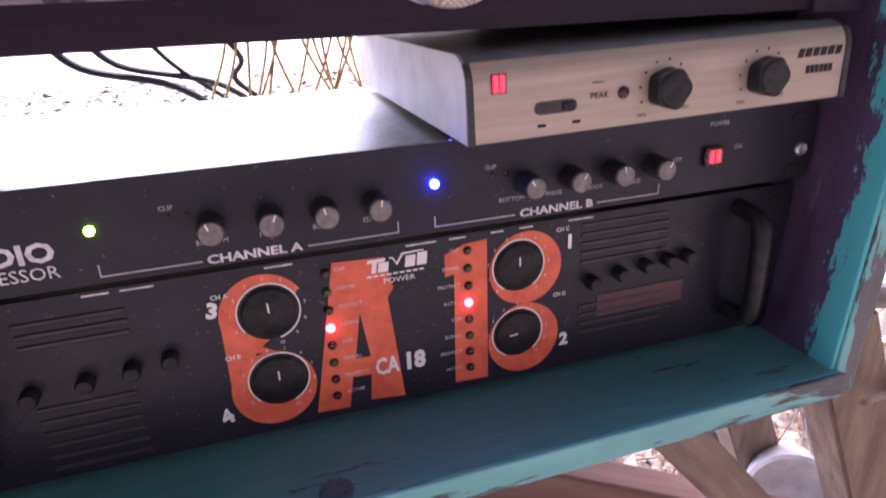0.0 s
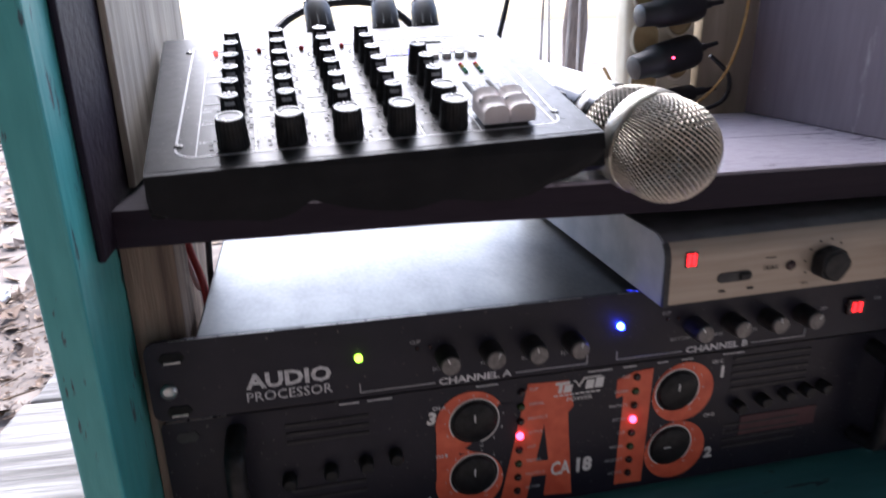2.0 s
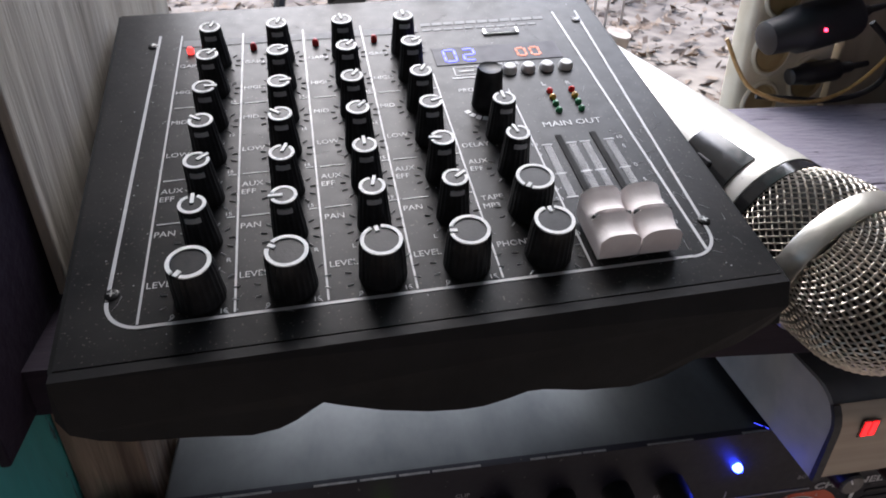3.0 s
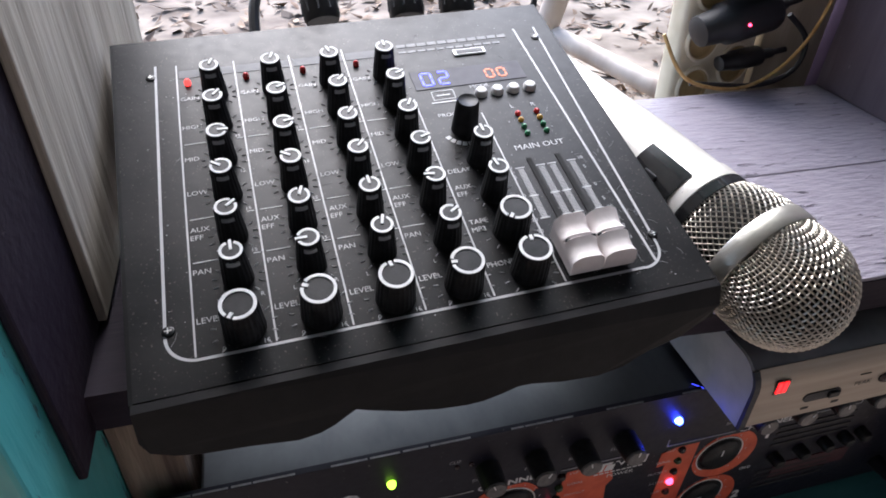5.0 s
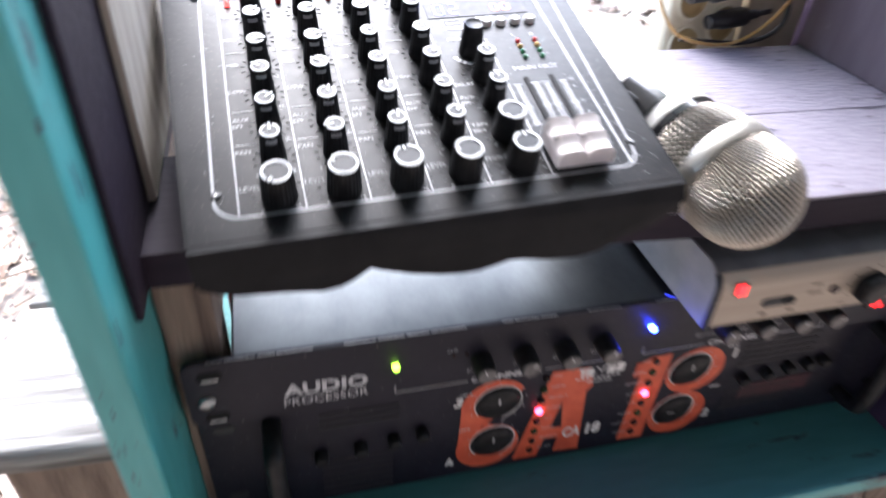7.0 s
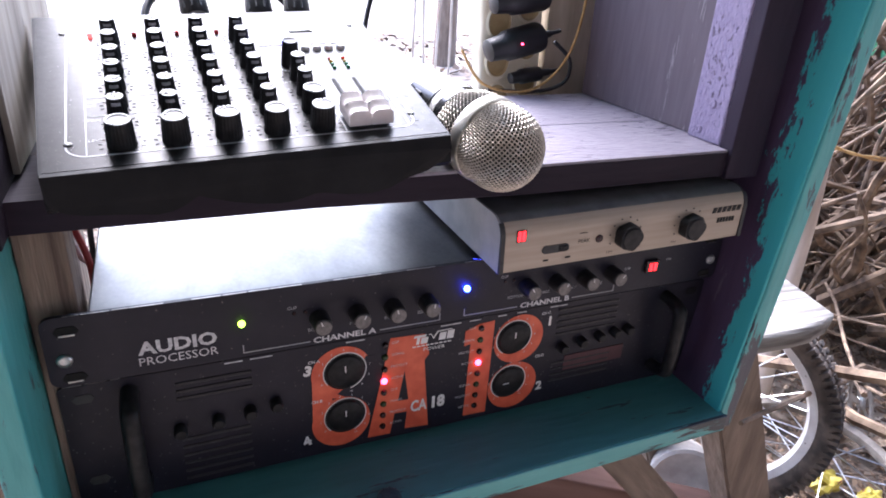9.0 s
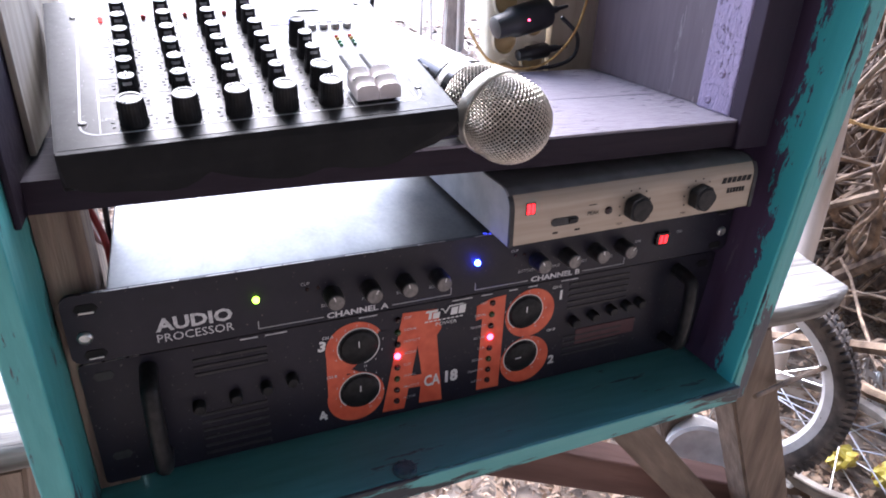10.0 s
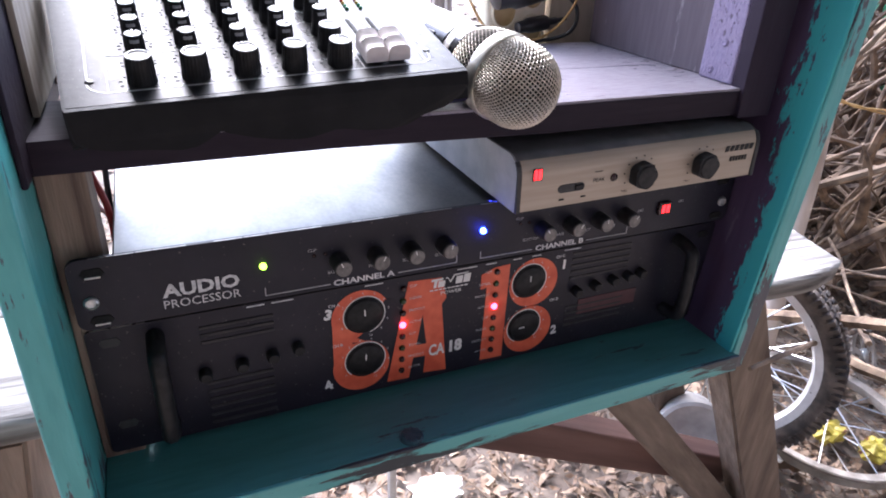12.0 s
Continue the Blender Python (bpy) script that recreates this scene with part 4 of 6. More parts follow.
def make_mixer():
    u = thing("audio_mixer", "black compact four-channel mixing desk with dusty plate, tilted on the shelf", "mixing desk", MIXER_AT)
    # wedge body, a little wider at the back
    def splay(b):
        for v in b.verts:
            t = (v.co.y + 0.0095) / 0.188
            left, right = -0.0912 - 0.0085 * t, 0.1118 + 0.0010 * t
            v.co.x = left + (v.co.x + 0.0965) / 0.205 * (right - left)
        return b
    prof = [(-0.0085, -0.0006), (-0.0100, -0.0026), (-0.0160, -0.0150), (-0.0120, -0.0195), (0.004, -0.0275), (0.030, -0.0345), (0.172, -0.0400), (0.178, -0.0370), (0.1795, -0.0006)]
    tr = Matrix(((0, 0, 1, 0), (1, 0, 0, 0), (0, 1, 0, 0), (0, 0, 0, 1)))
    b = prism(bmesh.new(), prof, -0.0965, 0.1085, tr)
    bmesh.ops.bevel(b, geom=[e for e in b.edges if len(e.link_faces) == 2 and e.calc_face_angle() > 0.3], offset=0.0012, segments=2, affect="EDGES")
    body = part("body", splay(b), MIX_BLACK, u, "black steel wedge case", smooth=True)
    # plate
    b = splay(boxes(-0.0950, 0.1070, -0.0085, 0.1785, -0.0004, 0.0002))
    plate = part("control_plate", b, MIX_PLATE, u, "dusty matt black control plate")
    # moulded front whose lower line runs in waves
    wave = [(-0.0905, -0.0010), (-0.0905, -0.0095), (-0.0885, -0.0142), (-0.0820, -0.0166), (-0.075, -0.0180), (-0.060, -0.0193), (-0.045, -0.0212), (-0.0380, -0.0206), (-0.033, -0.0190), (-0.0285, -0.0168), (-0.0255, -0.0155), (-0.021, -0.0170), (-0.010, -0.0200), (0.002, -0.0222), (0.012, -0.0232), (0.018, -0.0232), (0.025, -0.0222), (0.031, -0.0210), (0.036, -0.0212), (0.048, -0.0232), (0.062, -0.0242), (0.072, -0.0230), (0.082, -0.0195), (0.095, -0.0170), (0.106, -0.0125), (0.1105, -0.0070), (0.1110, -0.0010)]
    b = prism(bmesh.new(), wave, 0, 0.0030)
    for v in b.verts:
        x, h, d = v.co
        v.co = (x, -0.0110 + 0.56 * h + d - 0.0015 * math.sin(min(1.0, -h / 0.012) * math.pi), h)
    bmesh.ops.recalc_face_normals(b, faces=b.faces[:])
    for v in b.verts:
        v.co.z += 0.0011
    part("front_lip", b, MIX_LIP, u, "black moulded front with a wavy lower edge")
    # outline print
    b = bmesh.new()
    h0, h1 = 0.0002, 0.0004
    for x, v0, v1 in ((-0.0800, 0.0125, 0.158), (-0.0712, 0.0030, 0.157), (-0.0462, 0.0030, 0.156), (-0.0212, 0.0030, 0.156), (0.0036, 0.0030, 0.156), (0.0284, 0.0030, 0.113), (0.0555, 0.0030, 0.098), (0.0925, 0.0040, 0.158)):
        box(b, x - (0.0005 if v1 > 0.1575 else 0.0003), x + (0.0005 if v1 > 0.1575 else 0.0003), v0, v1, h0, h1)
    prism(b, [(0.0963, 0.0110), (0.0973, 0.0110), (0.1040, 0.158), (0.1030, 0.158)], h0, h1)
    box(b, -0.0705, 0.0870, 0.0014, 0.0024, h0, h1)
    arc(b, -0.0700, 0.0119, 0.0100, 0.0010, 180, 270, h0, h1)
    arc(b, 0.0870, 0.0114, 0.0097, 0.0010, 270, 360, h0, h1)
    part("outline_print", b, PRINT_MIX, plate, "pale grey outline and channel lines")
    # channel print
    for ci, x in enumerate(COLS[:4]):
        b = bmesh.new()
        for v in (0.0390, 0.0595, 0.1010):
            box(b, x - 0.0145, x + 0.0 - 0.006, v + 0.0015, v + 0.0019, h0, h1)
            box(b, x + 0.006, x + 0.0085, v + 0.0015, v + 0.0019, h0, h1)
        for name, v in (("LEVEL", 0.0150), ("PAN", 0.0352), ("EFF", 0.0510), ("AUX", 0.0548), ("LOW", 0.0735), ("MID", 0.0925), ("HIGH", 0.1120), ("GAIN", 0.1310)):
            words(b, name, x - 0.0147, v, 0.0024, None, h=h1)
        for v, r in zip(ROWS_V, (0.0108, 0.0088, 0.0088, 0.0088, 0.0088, 0.0088, 0.0088)):
            for k in range(11):
                a = radians(225 - 27 * k)
                if -0.6 < math.cos(a) < 0.3 and math.sin(a) > 0.3:
                    continue
                p, q = Vector((x + (r - 0.0018) * math.cos(a), v + (r - 0.0018) * math.sin(a), h1)), Vector((x + r * math.cos(a), v + r * math.sin(a), h1))
                rod(b, p, q, 0.00022, seg=4)
        words(b, "0", x - 0.0075, 0.0005 + 0.0026, 0.0018, None, h=h1)
        words(b, "15", x + 0.0056, 0.0005 + 0.0026, 0.0018, None, h=h1)
        words(b, "L", x - 0.0075, 0.0218, 0.0018, None, h=h1)
        words(b, "R", x + 0.0066, 0.0218, 0.0018, None, h=h1)
        for v in (0.0415, 0.0620, 0.0825, 0.1035):
            words(b, "15", x + 0.0058, v, 0.0017, None, h=h1)
        part("channel_print", b, PRINT_MIX, plate, "small grey channel lettering and scale marks")
        # pale header bar
        part("header_bar", boxes(x - 0.0148, x + 0.0085, 0.1470, 0.1525, h0, h1), HEADER, plate, "dim grey header bar")
        b = lathe(bmesh.new(), [(0.0014, 0), (0.0014, 0.0016), (0.0008, 0.0026), (0.0003, 0.0028)], 12, Matrix.Translation((x - 0.0112, 0.1425, 0.0002)))
        part("peak_lamp", b, RED_OFF if ci else LED_REDMIX, u, "red peak lamp", smooth=True)
    b = bmesh.new()
    x = COLS[4]
    for name, xx, v in (("PHONE", 0.0300, 0.0150), ("MP3", 0.0300, 0.0322), ("TAPE", 0.0300, 0.0360), ("EFF", 0.0300, 0.0510), ("AUX", 0.0300, 0.0548), ("DELAY", 0.0300, 0.0640), ("MODE", 0.0560, 0.1155), ("PROG", 0.0360, 0.0985)):
        words(b, name, xx, v, 0.0024, None, h=h1)
    words(b, "MAIN OUT", 0.0620, 0.0715, 0.0032, 0.0225, h=h1)
    for v, r in zip(ROWS_V[:4], (0.0108, 0.0108, 0.0088, 0.0088)):
        for k in range(11):
            a = radians(225 - 27 * k)
            if -0.6 < math.cos(a) < 0.3 and math.sin(a) > 0.3:
                continue
            rod(b, (x + (r - 0.0018) * math.cos(a), v + (r - 0.0018) * math.sin(a), h1), (x + r * math.cos(a), v + r * math.sin(a), h1), 0.00022, seg=4)
    part("master_print", b, PRINT_MIX, plate, "small grey master lettering and scale marks")
    # fader scales
    for x0 in (0.0598, 0.0690, 0.0740, 0.0830):
        b = bmesh.new()
        for k in range(34):
            v = 0.0335 + 0.0008 * k
            box(b, x0 - 0.0013, x0 + 0.0013, v, v + 0.00035, h0, h1)
        for v in (0.0330, 0.0450, 0.0610):
            box(b, x0 - 0.0020, x0 + 0.0020, v, v + 0.0005, h0, h1)
        part("fader_scale", b, PRINT_MIX, plate, "fine grey ladder scale")
    for x0, side in ((0.0565, "RIGHT"), (0.0865, "LEFT")):
        b = bmesh.new()
        for name, v in (("10", 0.0610), ("5", 0.0555), ("0", 0.0450), ("5", 0.0370), ("20", 0.0320), ("30", 0.0262), ("40", 0.0220), ("60", 0.0160)):
            words(b, name, x0, v, 0.0019, None, h=h1, align=side)
        part("fader_figures", b, PRINT_MIX, plate, "tiny grey level figures")
    # maker's line as blocks above the display
    for v0, v1, n, w in ((0.1520, 0.1545, 0.0052, 0.0045), (0.1475, 0.1490, 0.0048, 0.0038)):
        for k in range(11):
            part("maker_block", boxes(0.0300 + n * k, 0.0300 + w + n * k, v0, v1, h0, h1), HEADER_TEXT, plate, "worn grey print block")
    for name, x0, v in (("L", 0.0697, 0.0985), ("R", 0.0795, 0.0980)):
        part("lettering", words(bmesh.new(), name, x0, v, 0.0026, None, h=h1), PRINT_MIX, plate)
    # laptop sign
    b = bmesh.new()
    for a in ((0.0355, 0.0490, 0.1080, 0.1088), (0.0370, 0.0475, 0.1100, 0.1104), (0.0370, 0.0475, 0.1160, 0.1164), (0.0370, 0.0374, 0.1100, 0.1164), (0.0471, 0.0475, 0.1100, 0.1164), (0.0390, 0.0455, 0.1128, 0.1136)):
        box(b, *a, h0, h1)
    part("usb_sign", b, PRINT_MIX, plate, "grey laptop pictogram")
    # display
    part("display_window", boxes(0.0310, 0.0850, 0.1185, 0.1320, 0.0001, 0.0005), GLASSBLACK, u, "dark display window")
    d = part("display_board", boxes(0.0312, 0.0848, 0.1187, 0.1318, 0.00005, 0.0003), KNOB, u)
    def digit(b, x, v, which, w=0.0046, h=0.0090):
        t = 0.0009
        for s in which:
            if s in "agd":
                c = {"a": h, "g": h / 2, "d": 0}[s]
                box(b, x + 0.0005, x + w - 0.0005, v + c - t / 2, v + c + t / 2, 0.0005, 0.0007)
            else:
                xx = x if s in "fe" else x + w
                c0 = h / 2 if s in "fb" else 0
                box(b, xx - t / 2, xx + t / 2, v + c0 + 0.0004, v + c0 + h / 2 - 0.0004, 0.0005, 0.0007)
    b = bmesh.new()
    digit(b, 0.0355, 0.1208, "abcdef")
    digit(b, 0.0435, 0.1208, "abged")
    part("segments", b, SEG_BLUE, d, "glowing blue digits")
    b = bmesh.new()
    digit(b, 0.0665, 0.1215, "abcdef", 0.0036, 0.0062)
    digit(b, 0.0725, 0.1215, "abcdef", 0.0036, 0.0062)
    part("segments", b, SEG_AMBER, d, "faint amber digits")
    # usb socket
    part("usb_socket", boxes(0.0560, 0.0720, 0.1405, 0.1450, 0.0002, 0.0012, 0.0004), STEEL, u, "bright usb socket")
    part("socket_mouth", boxes(0.0572, 0.0708, 0.1413, 0.1442, 0.0012, 0.0014), KNOB, u)
    # buttons
    for x in (0.0595, 0.0673, 0.0752, 0.0833):
        b = lathe(bmesh.new(), [(0.0030, 0), (0.0030, 0.0015), (0.0022, 0.0027), (0.0005, 0.0030)], 18, Matrix.Translation((x, 0.1108, 0.0002)))
        part("button", b, BUTTON, u, "grey rubber button", smooth=True)
    # level lamps
    for x0 in (0.0712, 0.0802):
        for k in range(4):
            b = lathe(bmesh.new(), [(0.0013, 0), (0.0013, 0.0010), (0.0005, 0.0018)], 10, Matrix.Translation((x0 - 0.00015 * k, 0.0940 - 0.0044 * k, 0.0002)))
            part("level_lamp", b, (RED_OFF, AMBER_OFF, GREEN_OFF, GREEN_OFF)[k], u, "", smooth=True)
    # knobs
    turns = ((145, 0, -50, 50, -90, -40, -20), (60, 90, -20, 50, -80, -60, -20), (10, -15, 0, -40, -35, -40, 10), (85, -55, 80, -70, -30, -60, 0))
    for ci, x in enumerate(COLS[:4]):
        big_knob(u, x, ROWS_V[0], turns[ci][0])
        for v, t in zip(ROWS_V[1:], turns[ci][1:]):
            small_knob(u, x, v, t)
    big_knob(u, COLS[4], ROWS_V[0], 0)
    big_knob(u, COLS[4], 0.0297, 140)
    small_knob(u, COLS[4], 0.0495, 10)
    small_knob(u, COLS[4] + 0.0006, 0.0693, 0)
    m = Matrix.Translation((0.0446, 0.0890, 0))
    b = lathe(bmesh.new(), [(0.0058, 0.0004), (0.0056, 0.004), (0.0048, 0.0150), (0.0042, 0.0160), (0.0036, 0.0156), (0.0005, 0.0154)], 20, m)
    part("program_knob", b, KNOB, u, "plain black encoder knob", smooth=True)
    b = bmesh.new()
    for k in range(9):
        arc(b, 0.0446, 0.0890, 0.0092, 0.0022, 200 + 16 * k, 212 + 16 * k, h0, h1, seg=3)
        arc(b, 0.0446, 0.0890, 0.0092, 0.0022, -30 + 6 * k, -26 + 6 * k, h0, h1, seg=2) if k < 3 else None
    part("program_scale", b, PRINT_MIX, plate, "grey segmented ring")
    # fader slots and caps
    for x in (0.0655, 0.0785):
        part("fader_slot", boxes(x - 0.0011, x + 0.0011, 0.0050, 0.0660, 0.00025, 0.0006), SLOTBLACK, u, "black fader slot")
    for x0, x1 in ((0.0570, 0.0694), (0.0699, 0.0823)):
        b = bmesh.new()
        rows = []
        # saddle-shaped cap: two dished slopes with a ridge line between
        prof2 = [(0.0010, 0.0020), (0.0006, 0.0065), (0.0016, 0.0098), (0.0050, 0.0090), (0.0085, 0.0096), (0.0112, 0.0112), (0.0120, 0.0104), (0.0128, 0.0112), (0.0160, 0.0098), (0.0195, 0.0102), (0.0232, 0.0122), (0.0238, 0.0085), (0.0236, 0.0020)]
        n = 14
        prof2 = [(0.0035 + (v - 0.0006) * 0.86, h) for v, h in prof2]
        for i in range(n + 1):
            t = i / n
            dish = 0.0010 - 0.0026 * abs(2 * t - 1) ** 4
            rows.append([b.verts.new((x0 + (x1 - x0) * t, v, h + (dish if h > 0.004 else 0))) for v, h in prof2])
        for a, c in zip(rows, rows[1:]):
            for j in range(len(prof2) - 1):
                b.faces.new((a[j], a[j + 1], c[j + 1], c[j]))
        b.faces.new(rows[0])
        b.faces.new(rows[-1][::-1])
        for a, c in zip(rows, rows[1:]):
            b.faces.new((a[0], c[0], c[-1], a[-1]))
        cap = part("fader_cap", b, WHITECAP, u, "off-white dished fader cap", smooth=True)
        part("stem", boxes((x0 + x1) / 2 - 0.002, (x0 + x1) / 2 + 0.002, 0.0095, 0.0145, 0.0006, 0.0025), KNOB, cap)
        part("cap_line", boxes(x0 + 0.0003, x1 - 0.0003, 0.0129, 0.0136, 0.0098, 0.0110), KNOB, cap, "dark centre line")
    # screws
    for x, v in ((-0.0790, 0.0144), (0.0975, 0.0158), (-0.0821, 0.1496), (0.1013, 0.1490)):
        m = Matrix.Translation((x, v, 0.0002))
        b = lathe(bmesh.new(), [(0.0021, 0), (0.0019, 0.0006), (0.0010, 0.0009), (0.0004, 0.0008)], 14, m)
        s = part("screw", b, SCREWBLACK, u, "black cross-head screw", smooth=True)
        b = bmesh.new()
        box(b, -0.0011, 0.0011, -0.0002, 0.0002, 0.0007, 0.0010, m=m)
        box(b, -0.0002, 0.0002, -0.0011, 0.0011, 0.0007, 0.0010, m=m)
        part("cross", b, STEEL, s)
    # fine lint and dust crumbs on the plate
    rng = random.Random(31)
    b = bmesh.new()
    for k in range(90):
        near = k < 45
        x, v = (rng.gauss(0.094, 0.006), rng.uniform(0.0, 0.075)) if near else (rng.uniform(-0.085, 0.098), rng.uniform(-0.004, 0.165))
        x = min(x, 0.106)
        a, n, c = rng.uniform(0, 6.28), rng.uniform(0.0015, 0.0055), rng.uniform(-0.4, 0.4)
        p = [Vector((x + n * t * math.cos(a + c * t), v + n * t * math.sin(a + c * t), 0.00035)) for t in (0, 0.5, 1)]
        for q, r in zip(p, p[1:]):
            rod(b, q, r, 0.00005, seg=3)
    for k in range(160):
        x, v, s = rng.uniform(-0.088, 0.102), rng.uniform(-0.006, 0.165), rng.uniform(0.00012, 0.0003)
        box(b, x, x + s * 1.6, v, v + s, 0.0002, 0.0002 + s * 0.6)
    part("lint", b, PRINT_DIM, plate, "pale lint and dust crumbs")
    # feet
    for x, v, hh in ((-0.080, 0.030, 0.0), (0.070, 0.030, 0.0), (-0.080, 0.155, 0.0), (0.095, 0.155, 0.0)):
        top = -0.0285 if v < 0.1 else -0.0380
        wz = MIXER_AT @ Vector((x, v, top))
        b = lathe(bmesh.new(), [(0.006, 0), (0.005, max(0.002, wz.z - 0.1956))], 14, MIXER_AT.inverted() @ Matrix.Translation((wz.x, wz.y, 0.1956)))
        part("foot", b, KNOB_DARK, u, "rubber foot")
    return u


PRINT_MIX = plain("grey_white_mixer_print", (0.46, 0.46, 0.47), 0.42)
HEADER = plain("dim_header_print", (0.085, 0.085, 0.09), 0.6)
HEADER_TEXT = plain("worn_header_print", (0.22, 0.22, 0.225), 0.6)
GLASSBLACK = surface("smoked_display_window", (0.018, 0.016, 0.028), (0.026, 0.023, 0.036), rough=0.6, scale=40, bump=0.0, spec=0.45)
BUTTON = surface("grey_rubber_button", (0.55, 0.54, 0.53), (0.66, 0.65, 0.64), rough=0.5, scale=200, bump=0.05)
RED_OFF = plain("red_lens", (0.55, 0.03, 0.03), 0.25)
LED_REDMIX = glow("lit_red_lens", (0.9, 0.05, 0.04), 0.8)
AMBER_OFF = plain("amber_lens", (0.55, 0.30, 0.05), 0.25)
GREEN_OFF = plain("green_lens", (0.05, 0.22, 0.10), 0.25)
SLOTBLACK = plain("slot_shadow_black", (0.003, 0.003, 0.003), 0.9)
SCREWBLACK = plain("blackened_screw", (0.03, 0.03, 0.03), 0.35, 0.8)


# ---------------------------------------------------------------- microphone
def make_microphone():
    tip, tail = Vector((0.2580, -0.0210, 0.2112)), Vector((0.2580 - 0.235 * 0.16, -0.0210 + 0.95 * 0.16, 0.2112 + 0.160 * 0.16))
    d = (tail - tip).normalized()
    at = Matrix.Translation(tip) @ d.to_track_quat("Z", "Y").to_matrix().to_4x4()
    u = thing("microphone", "champagne handheld microphone with wire grille, lying on the shelf", "microphone", at)
    R = 0.0254
    # outline of the grille from nose (negative) to the collar
    prof = [(R * math.sin(radians(a)), -R * math.cos(radians(a)) * 0.98) for a in range(1, 91, 7)]
    prof += [(R * 1.003, 0.005), (R * 1.005, 0.0105)]
    lower = [(R * 1.005, 0.0190), (R * 1.0, 0.0240), (R * 0.96, 0.0310), (R * 0.88, 0.0375), (R * 0.82, 0.0405)]
    part("foam", lathe(bmesh.new(), [(r * 0.965 if r > 0.004 else r, h * 0.97) for r, h in prof + lower], 40), FOAM, u, "dark foam inside the grille", smooth=True)

    def weave(name, outline, seg, wire):
        """Crossing wires over a turned outline, each a thin three-sided strip."""
        path = [Vector((r, h)) for r, h in outline]
        # even steps along the outline
        lens = [0]
        for p, q in zip(path, path[1:]):
            lens.append(lens[-1] + (q - p).length)
        step = 2 * math.pi * R / seg * 0.62
        n = max(2, int(lens[-1] / step))
        def point(s):
            for i in range(len(lens) - 1):
                if s <= lens[i + 1] + 1e-9:
                    t = (s - lens[i]) / (lens[i + 1] - lens[i])
                    return path[i].lerp(path[i + 1], t)
            return path[-1]
        vs, fs = [], []
        rows = [point(lens[-1] * k / n) for k in range(n + 1)]
        def pos(k, i, lift):
            r, h = rows[k]
            a = 2 * math.pi * (i + 0.5 * (k % 2)) / seg
            return Vector(((r + lift) * math.cos(a), (r + lift) * math.sin(a), h - lift * (0.5 if h < 0 else 0)))
        for k in range(n):
            for i in range(seg):
                for j in (0, 1):
                    odd = k % 2
                    i2 = i + j - (1 - odd)
                    lift = 0.0005 if (j + k) % 2 else 0.0001
                    a, b = pos(k, i, lift), pos(k + 1, i2, 0.0006 - lift)
                    w = (b - a).cross(Vector((a.x, a.y, a.z * 0.7))).normalized() * wire
                    up = Vector((a.x, a.y, a.z * 0.7 if a.z < 0 else 0)).normalized() * wire
                    q = len(vs)
                    vs.extend((a - w, a + up, a + w, b - w, b + up, b + w))
                    fs.extend(((q, q + 1, q + 4, q + 3), (q + 1, q + 2, q + 5, q + 4)))
        me = bpy.data.meshes.new(name)
        me.from_pydata(vs, [], fs)
        me.materials.append(GRILLE)
        ob = new(name, me)
        ob.parent = u
        ob["label"] = "woven nickel wire mesh"
        return ob

    def pressed_mesh(name, outline, pitch, wire):
        """A flat square weave pressed over a turned outline, from the nose outwards."""
        path = [Vector((0.0, outline[0][1]))] + [Vector(p) for p in outline]
        lens = [0.0]
        for p, q in zip(path, path[1:]):
            lens.append(lens[-1] + (q - p).length)
        def place(a, c, lift):
            n, phi = math.hypot(a, c), math.atan2(c, a) + 0.7
            if n > lens[-1]:
                return None
            i = max(k for k in range(len(lens) - 1) if lens[k] <= n + 1e-9)
            t = min(1.0, (n - lens[i]) / (lens[i + 1] - lens[i]))
            q = path[i].lerp(path[i + 1], t)
            tan = (path[i + 1] - path[i]).normalized()
            q = q + Vector((max(0.0, tan.y), -max(0.0, tan.x))) * lift
            return Vector((q.x * math.cos(phi), q.x * math.sin(phi), q.y)), Vector((max(0.0, tan.y) * math.cos(phi), max(0.0, tan.y) * math.sin(phi), -max(0.0, tan.x))).normalized()
        vs, fs = [], []
        n = int(lens[-1] / pitch)
        for family in (0, 1):
            for k in range(-n, n + 1):
                prev = None
                for j in range(-2 * n, 2 * n + 1):
                    c = j * pitch / 2
                    over = 1 if ((k + j // 2 + family) % 2 == 0) else -1
                    lift = 0.00028 * over if j % 2 == 0 else 0.0
                    hit = place(k * pitch, c, lift) if family == 0 else place(c, k * pitch, lift)
                    if hit and prev:
                        (a, na), (b2, nb) = prev, hit
                        w = (b2 - a).cross(na)
                        if w.length > 1e-9:
                            w = w.normalized() * wire
                            q = len(vs)
                            vs.extend((a - w, a + na * wire, a + w, b2 - w, b2 + nb * wire, b2 + w))
                            fs.extend(((q, q + 1, q + 4, q + 3), (q + 1, q + 2, q + 5, q + 4)))
                    prev = hit
        me = bpy.data.meshes.new(name)
        me.from_pydata(vs, [], fs)
        me.materials.append(GRILLE)
        ob = new(name, me)
        ob.parent = u
        ob["label"] = "woven nickel wire mesh"

    pressed_mesh("grille", prof, 0.0023, 0.00042)
    weave("grille_skirt", lower, 56, 0.00038)
    b = lathe(bmesh.new(), [(R * 0.98, 0.0100), (R + 0.0010, 0.0104), (R + 0.0015, 0.0112), (R + 0.0015, 0.0180), (R + 0.0010, 0.0190), (R * 0.98, 0.0194)], 48, caps=False)
    part("grille_band", b, GRILLEBAND, u, "broad satin nickel band", smooth=True)
